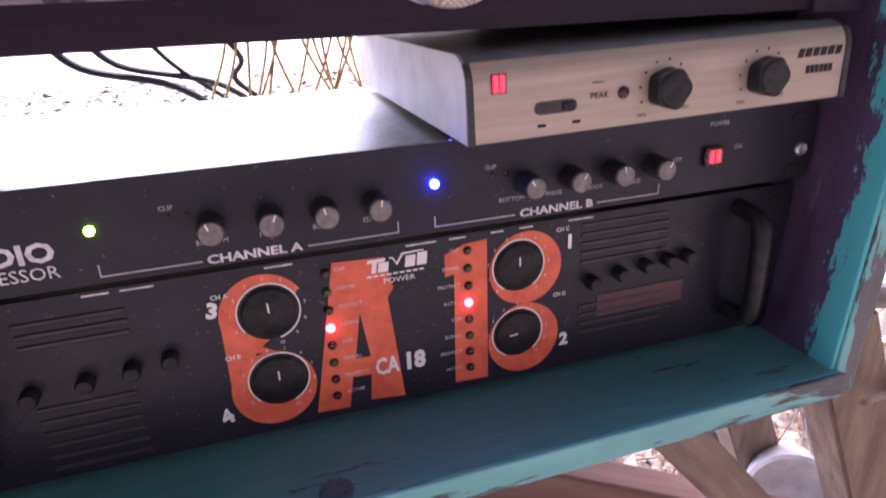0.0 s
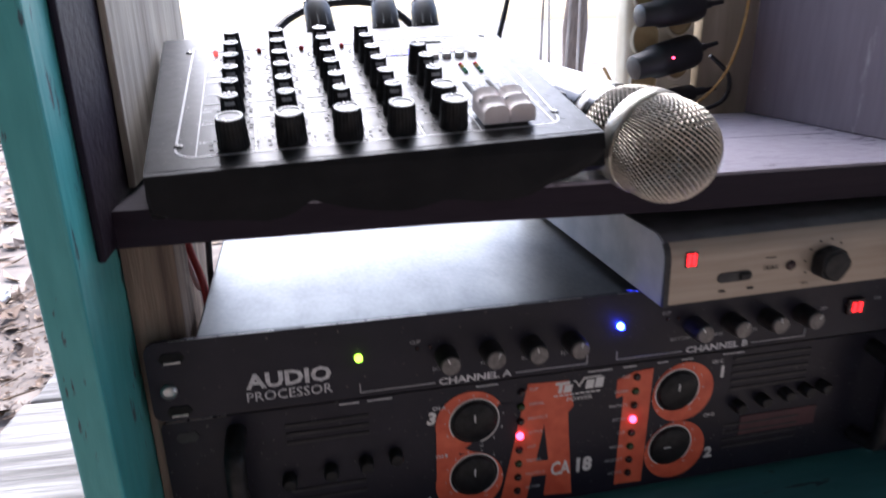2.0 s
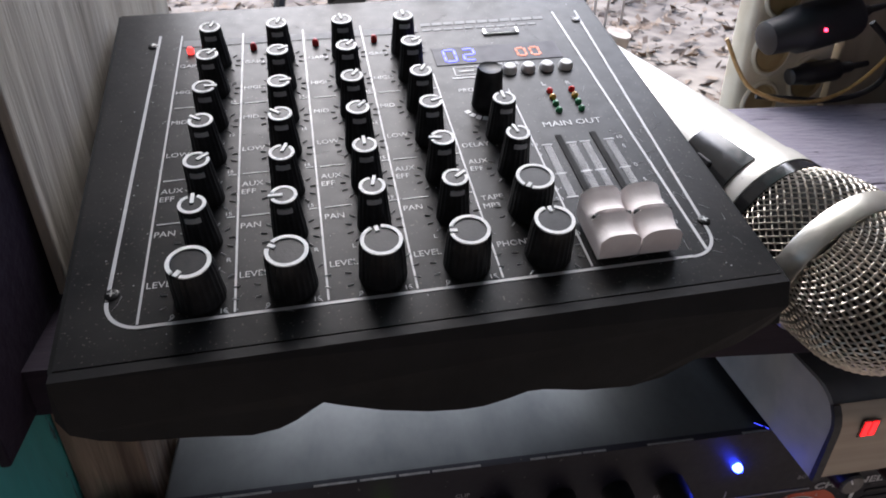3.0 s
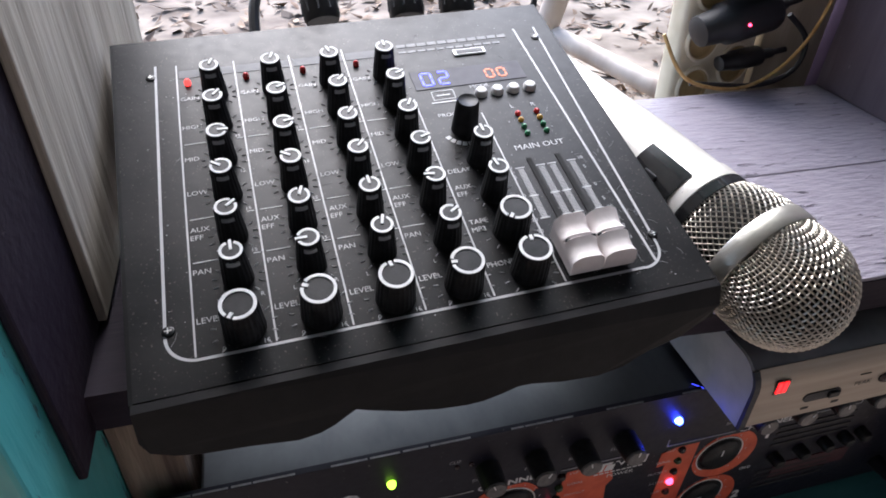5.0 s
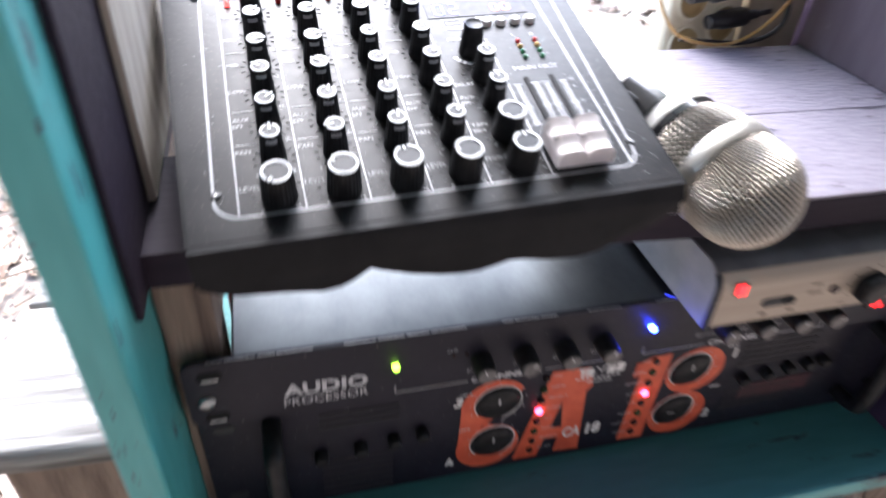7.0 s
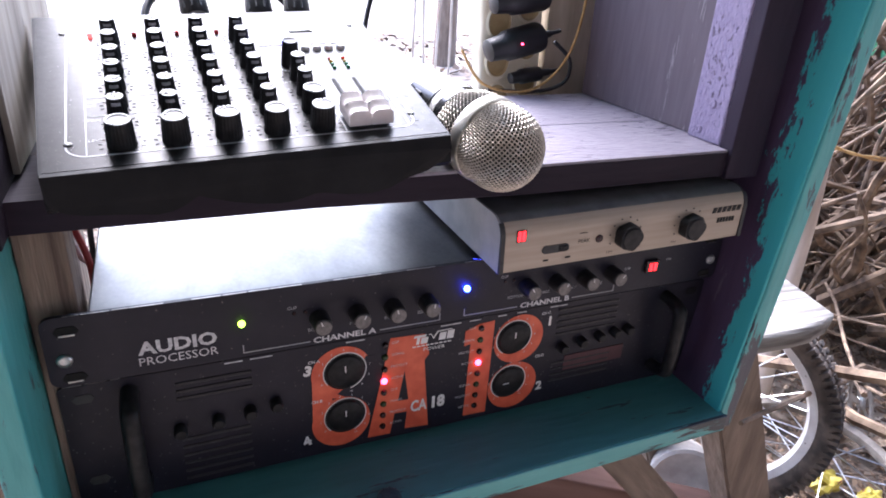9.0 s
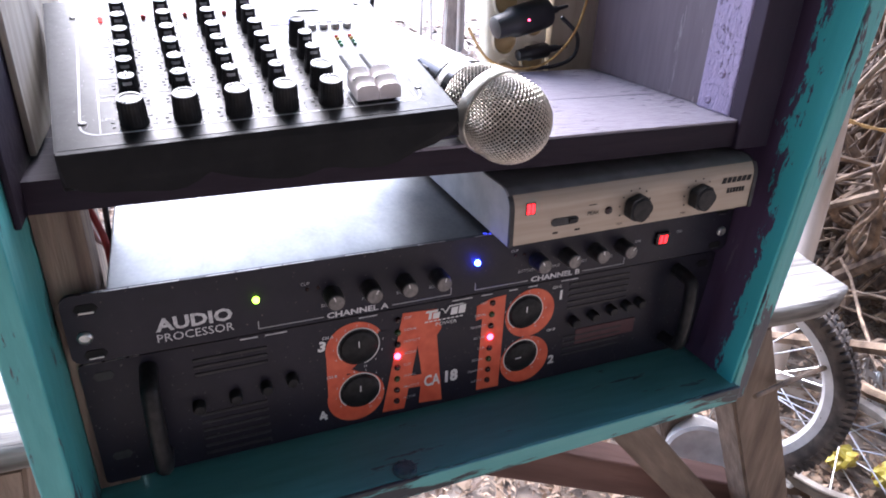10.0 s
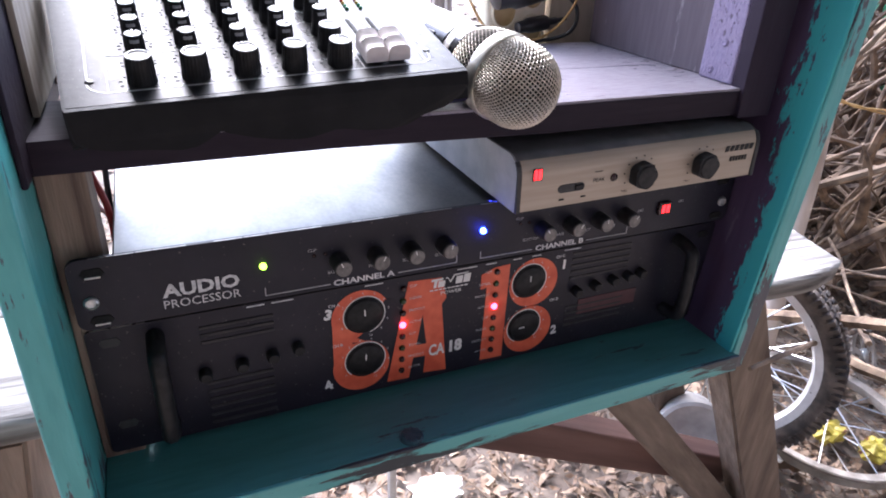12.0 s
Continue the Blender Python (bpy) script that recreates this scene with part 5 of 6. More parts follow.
    b = lathe(bmesh.new(), [(0.0200, 0.0395), (0.0222, 0.0399), (0.0222, 0.0448), (0.0200, 0.0452)], 40)
    part("neck_ring", b, BLACKGLOSS, u, "black neck ring", smooth=True)
    b = lathe(bmesh.new(), [(0.0200, 0.0451), (0.0220, 0.0455), (0.0220, 0.0530), (0.0212, 0.0555), (0.0203, 0.085), (0.0180, 0.130), (0.0155, 0.175), (0.0148, 0.190), (0.0135, 0.192)], 40)
    part("handle", b, MICBODY, u, "thick champagne enamel handle", smooth=True)
    # switch plate, turned to the upper side
    inv = at.inverted()
    side = (inv.to_3x3() @ Vector((-0.88, 0.0, 0.47)))
    ang = math.atan2(side.y, side.x)
    b = bmesh.new()
    rows = []
    for k in range(9):
        a = ang + radians(-36 + 9 * k)
        rows.append([b.verts.new(((r + o) * math.cos(a), (r + o) * math.sin(a), h)) for h, r in ((0.0520, 0.0218), (0.0765, 0.0209)) for o in (0.0001, 0.0009)])
    for p, q in zip(rows, rows[1:]):
        for i, j in ((0, 1), (1, 3), (3, 2), (2, 0)):
            b.faces.new((p[i], p[j], q[j], q[i]))
    b.faces.new([rows[0][i] for i in (0, 1, 3, 2)])
    b.faces.new([rows[-1][i] for i in (2, 3, 1, 0)])
    sw = part("switch_plate", b, BLACKGLOSS, u, "glossy black switch plate", smooth=True)
    b = bmesh.new()
    m = Euler((0, 0, ang)).to_matrix().to_4x4()
    box(b, 0.0216, 0.0229, -0.0040, 0.0040, 0.0620, 0.0690, 0.0005, m=m)
    part("switch", b, BLACKPLASTIC, sw, "sliding switch")
    return u


GRILLEBAND = surface("satin_nickel_band", (0.60, 0.57, 0.50), (0.72, 0.69, 0.61), rough=0.38, metal=0.85, scale=80, bump=0.03)
BLACKGLOSS = surface("gloss_black_plastic", (0.014, 0.014, 0.015), (0.022, 0.022, 0.022), rough=0.14, scale=50, bump=0.0, spec=0.9)


# ---------------------------------------------------------------- things behind and below the rack
def make_power_strip():
    u = thing("power_strip", "cream extension socket strip with round sockets, hung upright behind the shelf", "power strip", pose(0.399, 0.226, 0.165) @ pose(0, 0, 0, 0, -2.5, 0))
    part("body", boxes(-0.033, 0.033, 0.0, 0.022, 0.0, 0.30, 0.005, 3), CREAM, u, "cream plastic case", smooth=True)
    for k in range(7):
        for s in (-1, 1):
            m = front(0.0155 * s, 0.0, 0.020 + 0.036 * k + (0.015 if s > 0 else 0)) @ Matrix.Diagonal((1, 1.2, 1, 1))
            b = lathe(bmesh.new(), [(0.0130, -0.001), (0.0130, 0.0012), (0.0118, 0.0020), (0.0108, 0.0014), (0.0104, 0.0004), (0.0005, 0.0003)], 28, m)
            w = part("socket", b, CREAM_DARK, u, "oval brown socket well", smooth=True)
            part("rim", lathe(bmesh.new(), [(0.0138, -0.0005), (0.0138, 0.0014), (0.0126, 0.0026), (0.0117, 0.0022)], 28, m, caps=False), CREAM, w, "", smooth=True)
    return u


CREAM_DARK = surface("tan_socket_well", (0.40, 0.28, 0.12), (0.52, 0.40, 0.20), rough=0.4, scale=60, bump=0.05)


def make_adapter(x, y, z, turn, n, r, label, lamp=False):
    u = thing("power_adapter", label, "power adapter", pose(x, y, z) @ pose(0, 0, 0, 0, turn, 0), group="plugs in the power strip")
    lie = Euler((0, radians(90), 0)).to_matrix().to_4x4() @ Matrix.Diagonal((0.85, 1.0, 1, 1))
    b = lathe(bmesh.new(), [(r * 0.45, -n * 0.50), (r * 0.72, -n * 0.47), (r * 0.82, -n * 0.22), (r * 0.98, -n * 0.16), (r, -n * 0.05), (r, n * 0.42), (r * 0.9, n * 0.48), (r * 0.5, n * 0.50)], 20, lie)
    part("case", b, BLACKPLASTIC, u, "", smooth=True)
    b = lathe(bmesh.new(), [(0.0045, n * 0.49), (0.0040, n * 0.49 + 0.010), (0.0026, n * 0.49 + 0.012), (0.0022, n * 0.49 + 0.022)], 12, lie)
    part("strain_relief", b, CABLE, u, "", smooth=True)
    if lamp:
        b = lathe(bmesh.new(), [(0.0011, 0), (0.0008, 0.0014), (0.0003, 0.0017)], 10, front(0.0, -r * 0.97, 0.002))
        part("lamp", b, LED_RED, u, "tiny lit red lamp")
    return u


def make_cable(name, label, pts, r, mat, cat="cable", group=""):
    ob = part(name, tube(bmesh.new(), pts, r, 8, 7), mat, None, smooth=True)
    return tagged(ob, label, cat, group)


def make_xlr(x, y, z, turn):
    u = thing("cable_plug", "black ribbed cable plug standing in the back of the mixer", "cable plug", pose(x, y, z, -38, 0, turn), group="plugs in the mixer")
    b = lathe(bmesh.new(), [(0.0085, 0), (0.0095, 0.002), (0.0095, 0.022), (0.0085, 0.026), (0.0062, 0.034), (0.0045, 0.045), (0.0030, 0.047)], 20)
    shell = part("shell", b, BLACKPLASTIC, u, "", smooth=True)
    for k in range(10):
        a = radians(36 * k)
        part("rib", rod(bmesh.new(), (0.0093 * math.cos(a), 0.0093 * math.sin(a), 0.004), (0.0078 * math.cos(a), 0.0078 * math.sin(a), 0.030), 0.0009, seg=5), KNOB_DARK, shell)
    b = tube(bmesh.new(), [(0, 0, 0.045), (0, 0.004, 0.075), (0.01, 0.03, 0.105), (0.02, 0.08, 0.10), (0.03, 0.14, 0.04)], 0.003, 8, 6)
    part("lead", b, CABLE, u, "black lead", smooth=True)
    return u


def make_bench():
    u = thing("wooden_bench", "rough bleached wooden bench that carries the rack", "bench", pose(0.30, 0.21, -0.0375) @ pose(0, 0, 0, 0, 0, -3.6))
    rng = random.Random(21)
    # seat: two rough planks
    for y0, y1 in ((-0.135, 0.020), (0.024, 0.135)):
        b = bmesh.new()
        box(b, -0.475, 0.479, y0, y1, -0.026, -0.0005, 0.007, 3)
        bmesh.ops.subdivide_edges(b, edges=[e for e in b.edges if abs(e.verts[0].co.x - e.verts[1].co.x) > 0.5], cuts=24)
        for v in b.verts:
            n = noise.noise((v.co.x * 9, v.co.y * 30, v.co.z * 20))
            v.co.y += 0.004 * n
            v.co.z += 0.002 * noise.noise((v.co.x * 7, v.co.y * 40, 5)) - 0.002
            if v.co.x > 0.40:
                v.co.x += 0.20 * (v.co.y + 0.135) - 0.010
                v.co.y += 0.018 * max(0.0, (v.co.x - 0.42) / 0.06) * max(0.0, -v.co.y / 0.135)
            if abs(v.co.x) > 0.46:
                v.co.x += 0.012 * noise.noise((0, v.co.y * 40, v.co.z * 30))
        part("seat_plank", b, BENCH, u, "bleached splintered plank", smooth=True)
    b = lathe(bmesh.new(), [(0.010, 0), (0.0098, 0.0012)], 20, Matrix.Translation((-0.435, 0.055, -0.0030)))
    part("knot_hole", b, SLOTBLACK, u, "round dark hole through the plank")
    # block under the left end
    part("end_block", boxes(-0.46, -0.375, -0.120, 0.110, -0.20, -0.0365, 0.004), LEGWOOD, u, "brown timber block under the seat end")
    g = GROUND + 0.0375
    for x, sx, w in ((-0.40, -0.06, 0.035), (0.335, 0.175, 0.034)):
        for y in (-0.10, 0.105):
            b = bmesh.new()
            pts = [Vector((x, y, -0.036)), Vector((x + sx, y * 1.02, g))]
            for p in pts:
                for ox, oy in ((-w, -0.022), (w, -0.022), (w, 0.022), (-w, 0.022)):
                    b.verts.new((p.x + ox, p.y + oy, p.z))
            b.verts.ensure_lookup_table()
            for i in range(4):
                b.faces.new([b.verts[k] for k in (i, (i + 1) % 4, 4 + (i + 1) % 4, 4 + i)])
            b.faces.new([b.verts[k] for k in (3, 2, 1, 0)])
            b.faces.new([b.verts[k] for k in (4, 5, 6, 7)])
            bmesh.ops.bevel(b, geom=b.edges[:], offset=0.003, segments=2, affect="EDGES")
            part("leg", b, LEGWOOD, u, "splayed weathered leg")
    return u


def plank_between(name, label, p, q, w, h, mat, cat="plank", twist=0.0):
    n = (Vector(q) - Vector(p)).length
    m = Matrix.Translation(p) @ (Vector(q) - Vector(p)).to_track_quat("X", "Z").to_matrix().to_4x4() @ Euler((radians(twist), 0, 0)).to_matrix().to_4x4()
    ob = part(name, boxes(0, n, -w / 2, w / 2, -h / 2, h / 2, 0.003), mat)
    ob.matrix_world = m
    return tagged(ob, label, cat)


def make_bicycle():
    R = 0.186
    C = Vector((0.824, 0.250, GROUND + R + 0.016))
    turn = 120.0
    at = Matrix.Translation(C) @ Euler((0, 0, radians(turn))).to_matrix().to_4x4() @ Euler((radians(90), 0, 0)).to_matrix().to_4x4()
    u = thing("bicycle", "old child's bicycle with white rims parked behind the bench", "bicycle", pose(C.x, C.y, GROUND))
    inv = Matrix.Translation((C.x, C.y, GROUND)).inverted()
    def wheel(local):
        m = inv @ at @ Matrix.Translation(local)
        prof = [(R - 0.028, -0.012), (R - 0.018, -0.020), (R - 0.008, -0.020), (R, -0.010), (R, 0.010), (R - 0.008, 0.020), (R - 0.018, 0.020), (R - 0.028, 0.012), (R - 0.028, -0.012)]
        tyre = part("tyre", lathe(bmesh.new(), prof, 64, m, caps=False), TYRE, u, "dusty knobbly black tyre", smooth=True)
        b = bmesh.new()
        for k in range(96):
            a = 2 * math.pi * k / 96
            for s in (-1, 1):
                box(b, R - 0.012, R + 0.002, -0.003, 0.003, s * 0.017 - 0.006, s * 0.017 + 0.006, m=m @ Euler((0, 0, a + (0.03 if s > 0 else 0))).to_matrix().to_4x4())
            box(b, R - 0.004, R + 0.003, -0.003, 0.003, -0.006, 0.006, m=m @ Euler((0, 0, a)).to_matrix().to_4x4())
        part("tread", b, TYRE, tyre)
        prof = [(R - 0.039, -0.009), (R - 0.028, -0.0125), (R - 0.024, -0.010), (R - 0.024, 0.010), (R - 0.028, 0.0125), (R - 0.039, 0.009), (R - 0.044, 0.0), (R - 0.039, -0.009)]
        part("rim", lathe(bmesh.new(), prof, 64, m, caps=False), RIM, u, "scuffed white rim", smooth=True)
        hub = part("hub", lathe(bmesh.new(), [(0.008, -0.045), (0.008, -0.032), (0.022, -0.030), (0.022, -0.027), (0.012, -0.024), (0.012, 0.024), (0.022, 0.027), (0.022, 0.030), (0.008, 0.032), (0.008, 0.045)], 20, m), STEEL, u, "dull hub", smooth=True)
        for k in range(28):
            a = 2 * math.pi * k / 28
            s = 1 if k % 2 else -1
            a2 = a + s * 0.35 * (1 if (k // 2) % 2 else -1)
            part("spoke", rod(bmesh.new(), m @ Vector((0.020 * math.cos(a2), 0.020 * math.sin(a2), 0.028 * s)), m @ Vector(((R - 0.042) * math.cos(a), (R - 0.042) * math.sin(a), 0.0)), 0.0013, seg=5), STEEL, hub)
    wheel((0, 0, 0))
    fr = lambda *p: inv @ at @ Vector(p)
    for name, pts, r, mat in (("chain_stay", ((0, 0, 0.04), (0.30, -0.02, 0.03)), 0.009, PIPE), ("seat_stay", ((0, 0, 0.04), (0.20, 0.28, 0.02)), 0.009, PIPE), ("seat_tube", ((0.30, -0.02, 0), (0.19, 0.34, 0)), 0.015, PIPE), ("down_tube", ((0.30, -0.02, 0), (0.62, 0.30, 0)), 0.017, PIPE), ("top_tube", ((0.20, 0.28, 0), (0.62, 0.34, 0)), 0.015, PIPE), ("head_tube", ((0.60, 0.40, 0), (0.635, 0.27, 0)), 0.019, PIPE), ("fork", ((0.635, 0.27, 0.03), (0.70, 0.0, 0.04)), 0.010, PIPE)):
        part(name, rod(bmesh.new(), fr(*pts[0]), fr(*pts[1]), r, seg=12), mat, u, "", smooth=True)
    # chain ring
    m = inv @ at @ Matrix.Translation((0.30, -0.02, 0.05))
    b = bmesh.new()
    arc(b, 0, 0, 0.055, 0.010, 0, 360, -0.0015, 0.0015, m, 40)
    for k in range(26):
        a = 2 * math.pi * k / 26
        box(b, 0.058, 0.066, -0.0025, 0.0025, -0.0015, 0.0015, m=m @ Euler((0, 0, a)).to_matrix().to_4x4())
    for k in range(5):
        box(b, 0.0, 0.052, -0.005, 0.005, -0.0015, 0.0015, m=m @ Euler((0, 0, 2 * math.pi * k / 5)).to_matrix().to_4x4())
    part("chain_ring", b, RIM, u, "pale toothed chain ring")
    part("crank", rod(bmesh.new(), m @ Vector((0, 0, 0.01)), m @ Vector((-0.09, 0.09, 0.02)), 0.008, seg=8), STEEL, u)
    # saddle
    b = bmesh.new()
    bmesh.ops.create_uvsphere(b, u_segments=20, v_segments=12, radius=1, matrix=inv @ at @ Matrix.Translation((0.18, 0.37, 0)) @ Matrix.Diagonal((0.11, 0.025, 0.055, 1)))
    part("saddle", b, BLACKPLASTIC, u, "worn black saddle", smooth=True)
    return u


def make_rim():
    u = thing("spoked_rim", "bare cream bicycle wheel lying on the leaf litter", "wheel", pose(1.062, 0.190, GROUND + 0.034, 5, 3, 0))
    R = 0.160
    part("rim", lathe(bmesh.new(), [(R - 0.018, -0.007), (R - 0.002, -0.010), (R, -0.008), (R - 0.004, 0.0), (R, 0.008), (R - 0.002, 0.010), (R - 0.018, 0.007), (R - 0.020, 0.0), (R - 0.018, -0.007)], 56, caps=False), DUSTY, u, "dusty cream rim", smooth=True)
    hub = part("hub", lathe(bmesh.new(), [(0.007, -0.025), (0.020, -0.022), (0.020, -0.019), (0.010, -0.016), (0.010, 0.030), (0.020, 0.033), (0.020, 0.036), (0.007, 0.060)], 18), STEEL, u, "dull hub", smooth=True)
    for k in range(18):
        a = 2 * math.pi * k / 18
        s = 0.033 if k % 2 else -0.020
        part("spoke", rod(bmesh.new(), (0.018 * math.cos(a + 0.5), 0.018 * math.sin(a + 0.5), s), ((R - 0.018) * math.cos(a), (R - 0.018) * math.sin(a), 0), 0.0013, seg=5), STEEL, hub)


def make_chain_ring():
    u = thing("chain_ring", "loose pale toothed chain ring leaning among the branches", "chain ring", pose(1.27, 0.26, GROUND + 0.058, 62, 0, 20))
    b = bmesh.new()
    arc(b, 0, 0, 0.055, 0.012, 0, 360, -0.002, 0.002, None, 40)
    for k in range(26):
        box(b, 0.058, 0.067, -0.003, 0.003, -0.002, 0.002, m=Euler((0, 0, 2 * math.pi * k / 26)).to_matrix().to_4x4())
    part("ring", b, DUSTY, u, "pale toothed ring")
    for k in range(5):
        b = bmesh.new()
        box(b, 0.010, 0.050, -0.006, 0.006, -0.0015, 0.0015, m=Euler((0, 0, 2 * math.pi * k / 5)).to_matrix().to_4x4())
        part("arm", b, DUSTY, u)
    part("boss", lathe(bmesh.new(), [(0.014, -0.004), (0.014, 0.004), (0.006, 0.006)], 18), STEEL, u)


def make_branch_pile():
    """Dry branches and vine stems heaped behind the bench."""
    rng = random.Random(17)
    bm = bmesh.new()
    for k in range(1300):
        x, y = rng.uniform(1.0, 2.6), rng.uniform(0.30, 1.5)
        if y < 0.42 + (1.3 - x) * 0.6:
            continue
        z0 = GROUND + rng.uniform(0.0, 0.25)
        n = rng.uniform(0.35, 1.1)
        a, e = rng.uniform(0, 6.28), rng.uniform(0.2, 1.4)
        d = Vector((math.cos(a) * math.cos(e), math.sin(a) * math.cos(e), math.sin(e)))
        p = Vector((x, y, z0))
        bend = Vector((rng.uniform(-1, 1), rng.uniform(-1, 1), rng.uniform(-0.5, 0.5))) * n * 0.13
        tip = p + d * n
        if min(p.x - 0.9 * p.y, tip.x - 0.9 * tip.y) < 0.32:
            continue
        tube(bm, [p, p + d * n * 0.35 + bend, p + d * n * 0.7 - bend * 0.4, p + d * n], rng.choice((0.003, 0.004, 0.006, 0.010, 0.014)), 6, 3, taper=0.45)
    tagged(part("branch_pile", bm, BARK, smooth=True), "heap of dry branches and vine stems behind the bicycle", "branches", kind="stuff")


def make_pole(name, label, p, q, r, mat):
    b = rod(bmesh.new(), p, q, r, r * 0.8, 14)
    bmesh.ops.subdivide_edges(b, edges=[e for e in b.edges if (e.verts[0].co - e.verts[1].co).length > 0.3], cuts=8)
    for v in b.verts:
        v.co += Vector((noise.noise(v.co * 9), noise.noise(v.co * 9 + Vector((7, 0, 0))), 0)) * r * 0.35
    return tagged(part(name, b, mat, smooth=True), label, "pole")


def make_bucket():
    u = thing("plastic_tub", "dusty white plastic tub lying on its side behind the bench leg", "tub", pose(0.785, 0.215, GROUND + 0.064) @ pose(0, 0, 0, 70, 0, -40) @ Matrix.Scale(0.74, 4))
    part("wall", lathe(bmesh.new(), [(0.066, -0.07), (0.078, 0.05), (0.082, 0.052), (0.082, 0.056), (0.074, 0.052), (0.062, -0.066)], 36, caps=False), BUCKET, u, "", smooth=True)
    part("base", lathe(bmesh.new(), [(0.0635, -0.066), (0.0635, -0.062)], 36), BUCKET, u)
    part("lid", lathe(bmesh.new(), [(0.083, 0.0565), (0.084, 0.060), (0.076, 0.0625), (0.070, 0.060), (0.0005, 0.061)], 36), BUCKET, u, "round lid with raised rim", smooth=True)


def crumpled(name, label, cat, at, size, mat, seed, flat=0.35):
    b = bmesh.new()
    bmesh.ops.create_icosphere(b, subdivisions=3, radius=1)
    for v in b.verts:
        k = 1 + 0.55 * noise.noise(v.co * 1.7 + Vector((seed, 0, 0))) + 0.3 * noise.noise(v.co * 4.5 + Vector((0, seed, 0)))
        v.co = Vector((v.co.x * k * size, v.co.y * k * size * 0.8, v.co.z * k * size * flat))
    ob = part(name, b, mat)
    ob.matrix_world = Matrix.Translation(at)
    return tagged(ob, label, cat)


# ---------------------------------------------------------------- assemble
make_ground()
make_closing()
make_cabinet()
make_amplifier()
make_processor()
make_preamp()
make_mixer()
make_microphone()
make_bench()
plank_between("stretcher_beam", "red-brown sawn beam braced under the bench", (0.20, 0.132, -0.128), (0.755, 0.132, -0.418), 0.045, 0.046, BROWN)
plank_between("brace_plank", "weathered brown plank leaning under the bench", (0.415, 0.085, -0.085), (0.755, 0.085, -0.488), 0.026, 0.042, BRACEWOOD)
make_power_strip()
make_adapter(0.386, 0.205, 0.2400, -14, 0.058, 0.0165, "black plug-in power adapter with a tiny red lamp", True)
make_adapter(0.388, 0.207, 0.2780, -8, 0.056, 0.0145, "black plug-in power adapter above another")
make_adapter(0.406, 0.213, 0.2085, -8, 0.034, 0.0085, "small black two-pin plug")
make_cable("wire", "thin bare copper wire looped before the socket strip", [(0.33, 0.20, 0.235), (0.35, 0.19, 0.206), (0.395, 0.185, 0.200), (0.43, 0.185, 0.225), (0.448, 0.19, 0.27), (0.455, 0.20, 0.33)], 0.0013, GOLDWIRE, "wire")
make_cable("power_cable", "black power cable drooping from an adapter", [(0.43, 0.205, 0.242), (0.447, 0.20, 0.225), (0.44, 0.195, 0.205), (0.405, 0.19, 0.198), (0.36, 0.20, 0.199)], 0.0019, CABLE)
make_cable("signal_cable", "black cable hanging behind the mixer", [(0.245, 0.225, 0.205), (0.25, 0.235, 0.25), (0.262, 0.24, 0.30), (0.275, 0.245, 0.40)], 0.0022, CABLE)
for x, t in ((0.105, 8), (0.150, 0), (0.178, -4)):
    make_xlr(x, 0.172, 0.262, t)
make_cable("signal_cable", "black cable looping from the mixer", [(0.07, 0.19, 0.24), (0.075, 0.215, 0.268), (0.11, 0.235, 0.285), (0.16, 0.24, 0.283), (0.20, 0.25, 0.25)], 0.0030, CABLE)
# cables behind the lower units
make_cable("red_wire", "red cable hanging beside the processor", [(0.010, 0.085, 0.175), (0.014, 0.080, 0.15), (0.021, 0.072, 0.125), (0.0215, 0.070, 0.09), (0.0215, 0.07, -0.0200)], 0.0022, REDWIRE, "wire")
make_cable("pink_wire", "pinkish white cable hanging beside the processor", [(0.003, 0.105, 0.175), (0.006, 0.10, 0.15), (0.013, 0.095, 0.12), (0.0205, 0.09, 0.10), (0.0205, 0.09, -0.0200)], 0.0018, PINKWIRE, "wire")
make_cable("dark_wire", "dark cable crossing behind the post", [(0.0215, 0.12, 0.175), (0.0205, 0.115, 0.14), (0.0195, 0.11, 0.10), (0.0205, 0.11, -0.0200)], 0.0020, CABLE, "wire")
for k, (x, q) in enumerate(((0.05, 0.12), (0.075, 0.15), (0.11, 0.14), (0.16, 0.165))):
    make_cable("signal_cable", "black cable behind the processor", [(x, 0.23, 0.178), (x + 0.02, 0.245, 0.15), (q + 0.01, 0.25, 0.132), (q + 0.05, 0.262, 0.10)], (0.003, 0.0025, 0.0018, 0.0022)[k], CABLE)
rng = random.Random(4)
for k in range(16):
    x = 0.178 + 0.0062 * k + rng.uniform(-0.003, 0.003)
    dx = rng.uniform(-0.03, 0.03)
    make_cable("copper_wire", "bare twisted copper wire behind the processor", [(x, 0.232, 0.185), (x + dx * 0.4, 0.240, 0.150), (x + dx, 0.236, 0.118)], 0.0011, GOLDWIRE, "wire", "copper wires behind the processor")
make_bicycle()
make_rim()
make_chain_ring()
make_bucket()
make_cable("white_hose", "white coiled hose lying behind the beam", [(0.38, 0.42, GROUND + 0.16), (0.45, 0.38, GROUND + 0.13), (0.53, 0.36, GROUND + 0.15), (0.56, 0.37, GROUND + 0.24), (0.57, 0.40, GROUND + 0.30)], 0.006, WHITEWIRE, "hose")
make_cable("white_hose", "white coiled hose lying behind the beam", [(0.40, 0.45, GROUND + 0.20), (0.50, 0.42, GROUND + 0.23), (0.585, 0.40, GROUND + 0.20), (0.60, 0.41, GROUND + 0.28)], 0.006, WHITEWIRE, "hose")
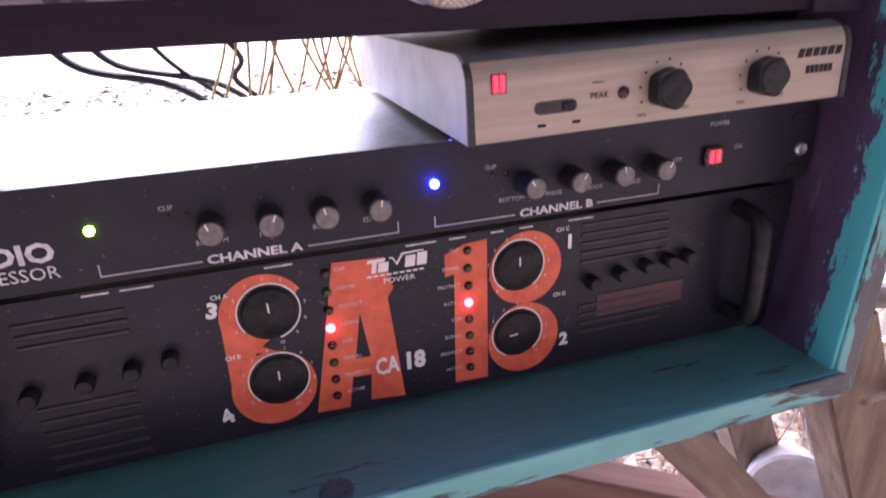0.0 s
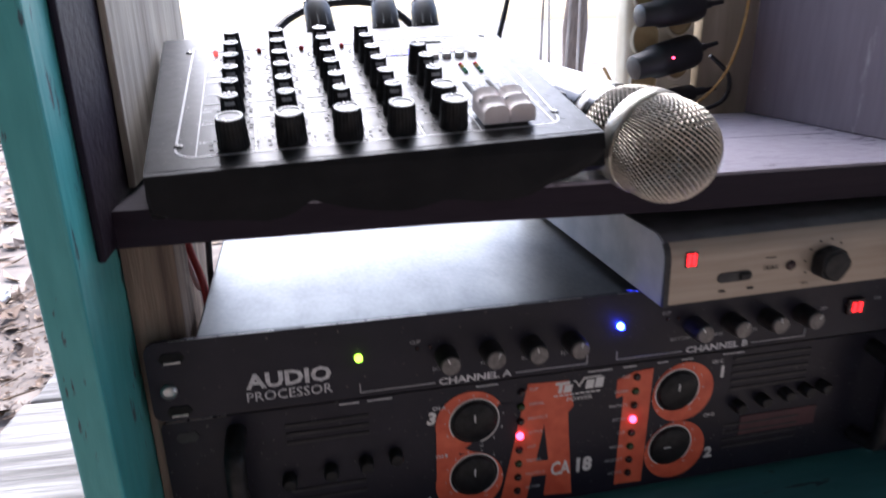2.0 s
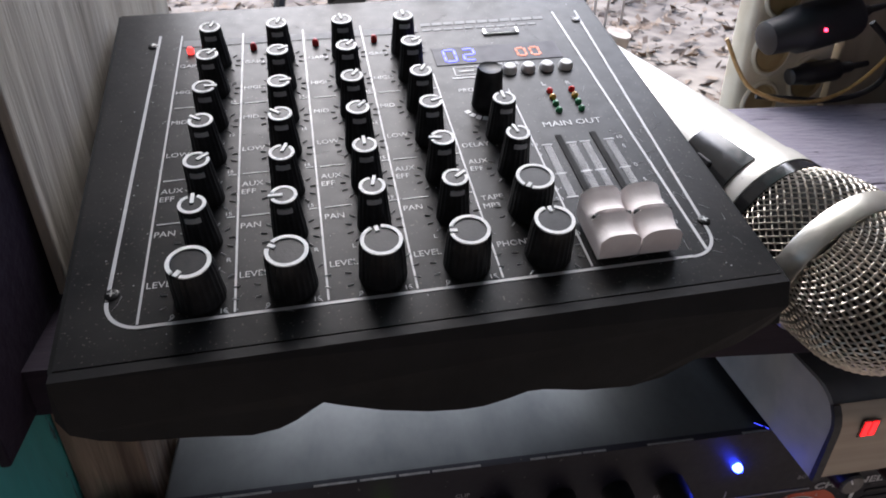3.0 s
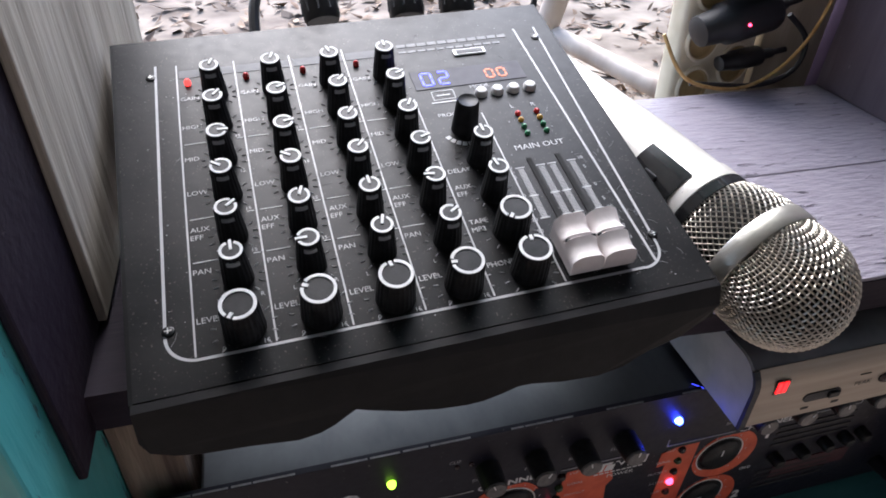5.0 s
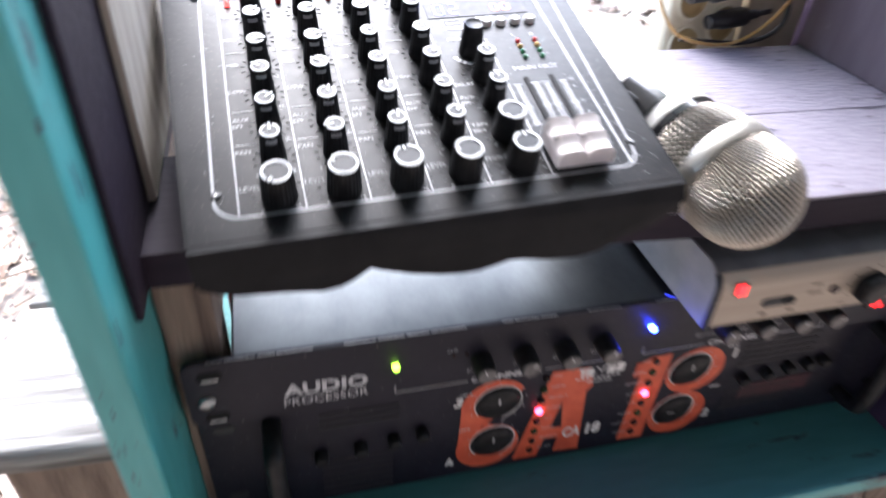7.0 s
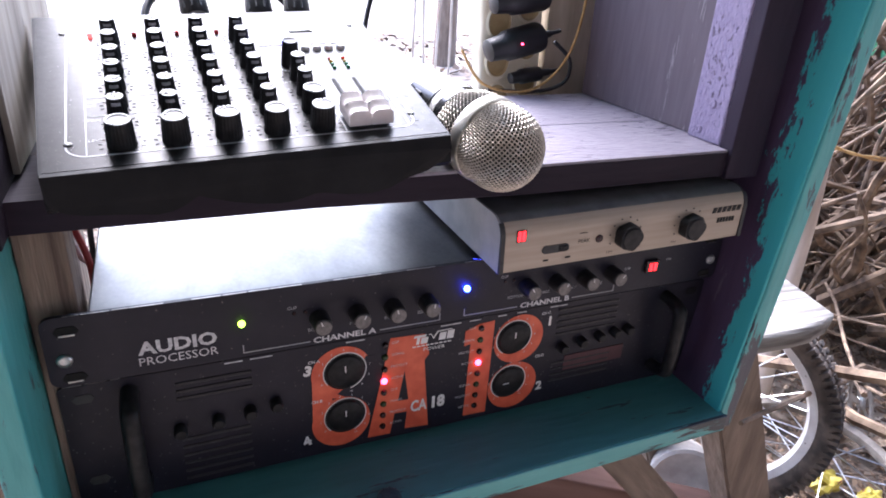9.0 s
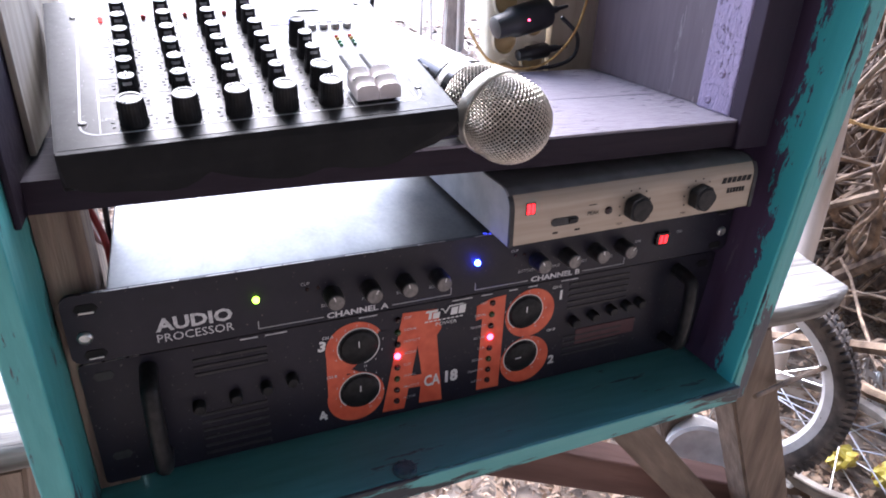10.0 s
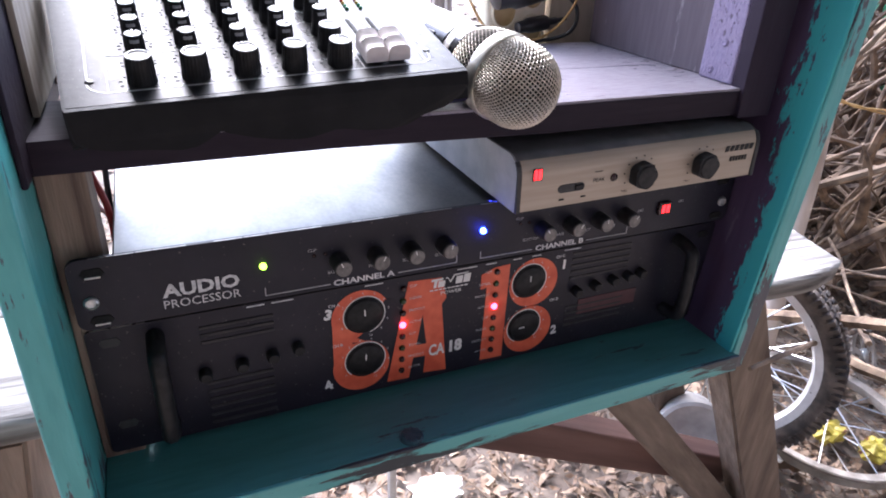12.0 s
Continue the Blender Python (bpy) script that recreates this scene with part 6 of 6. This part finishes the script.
make_pole("leaning_pole", "pale peeling wooden pole leaning behind the bicycle", (1.125, 0.37, GROUND), (1.055, 0.385, 0.75), 0.021, PIPE)
make_pole("leaning_pole", "brown wooden pole leaning behind the bicycle", (1.25, 0.60, GROUND), (1.50, 1.10, 0.85), 0.024, BARK)
make_pole("fence_post", "weathered wooden post standing in the yard", (2.10, 4.30, GROUND - 0.05), (2.12, 4.32, 1.7), 0.085, LEGWOOD)
for k, (x, lean) in enumerate(((1.42, 0.02), (1.52, -0.06), (1.60, 0.05), (1.72, -0.02))):
    make_pole("fence_stick", "thin bleached fence stick standing in the yard", (x, 3.2 + 0.05 * k, GROUND - 0.03), (x + lean, 3.2 + 0.05 * k, 0.95), 0.008, PIPE)
make_branch_pile()
for k, dz in enumerate((0.0, 0.012)):
    make_cable("copper_wire", "loose copper wire strung across the branches", [(1.02, 0.42, 0.062 + dz), (1.149, 0.40, 0.039 + dz * 0.4), (1.211, 0.40, 0.026 - dz * 0.2), (1.292, 0.40, 0.006 + dz * 0.5), (1.45, 0.45, -0.02)], 0.0022, GOLDWIRE, "wire")
b = boxes(2.2, 2.24, 0.9, 2.4, GROUND - 0.02, 1.2)
tagged(part("green_tarpaulin", b, GREENTARP), "green tarpaulin hanging behind the branches", "tarpaulin")
crumpled("plastic_bag", "crumpled yellow plastic bag on the ground", "bag", (1.045, 0.150, GROUND + 0.030), 0.026, YELLOW, 2.0, 0.7)
crumpled("plastic_bag", "crumpled dirty yellow plastic bag on the ground", "bag", (1.085, 0.095, GROUND + 0.025), 0.026, YELLOW, 6.0, 0.6)
for k, (x, y, s) in enumerate(((0.22, 0.24, 0.05), (0.36, 0.28, 0.035), (0.05, 0.42, 0.045), (0.92, 0.16, 0.03), (-0.9, 1.7, 0.10), (-0.75, 1.2, 0.05))):
    crumpled("plastic_scrap", "dirty white plastic scrap on the leaf litter", "scrap", (x, y, GROUND + 0.03), s, PAPER, 3.0 + k, 0.3)
make_cable("white_pipe", "thin white and red pipe standing under the bench", [(0.262, 0.20, GROUND), (0.258, 0.20, -0.25), (0.255, 0.20, -0.075)], 0.006, WHITEWIRE, "pipe")
make_litter()
make_twigs()
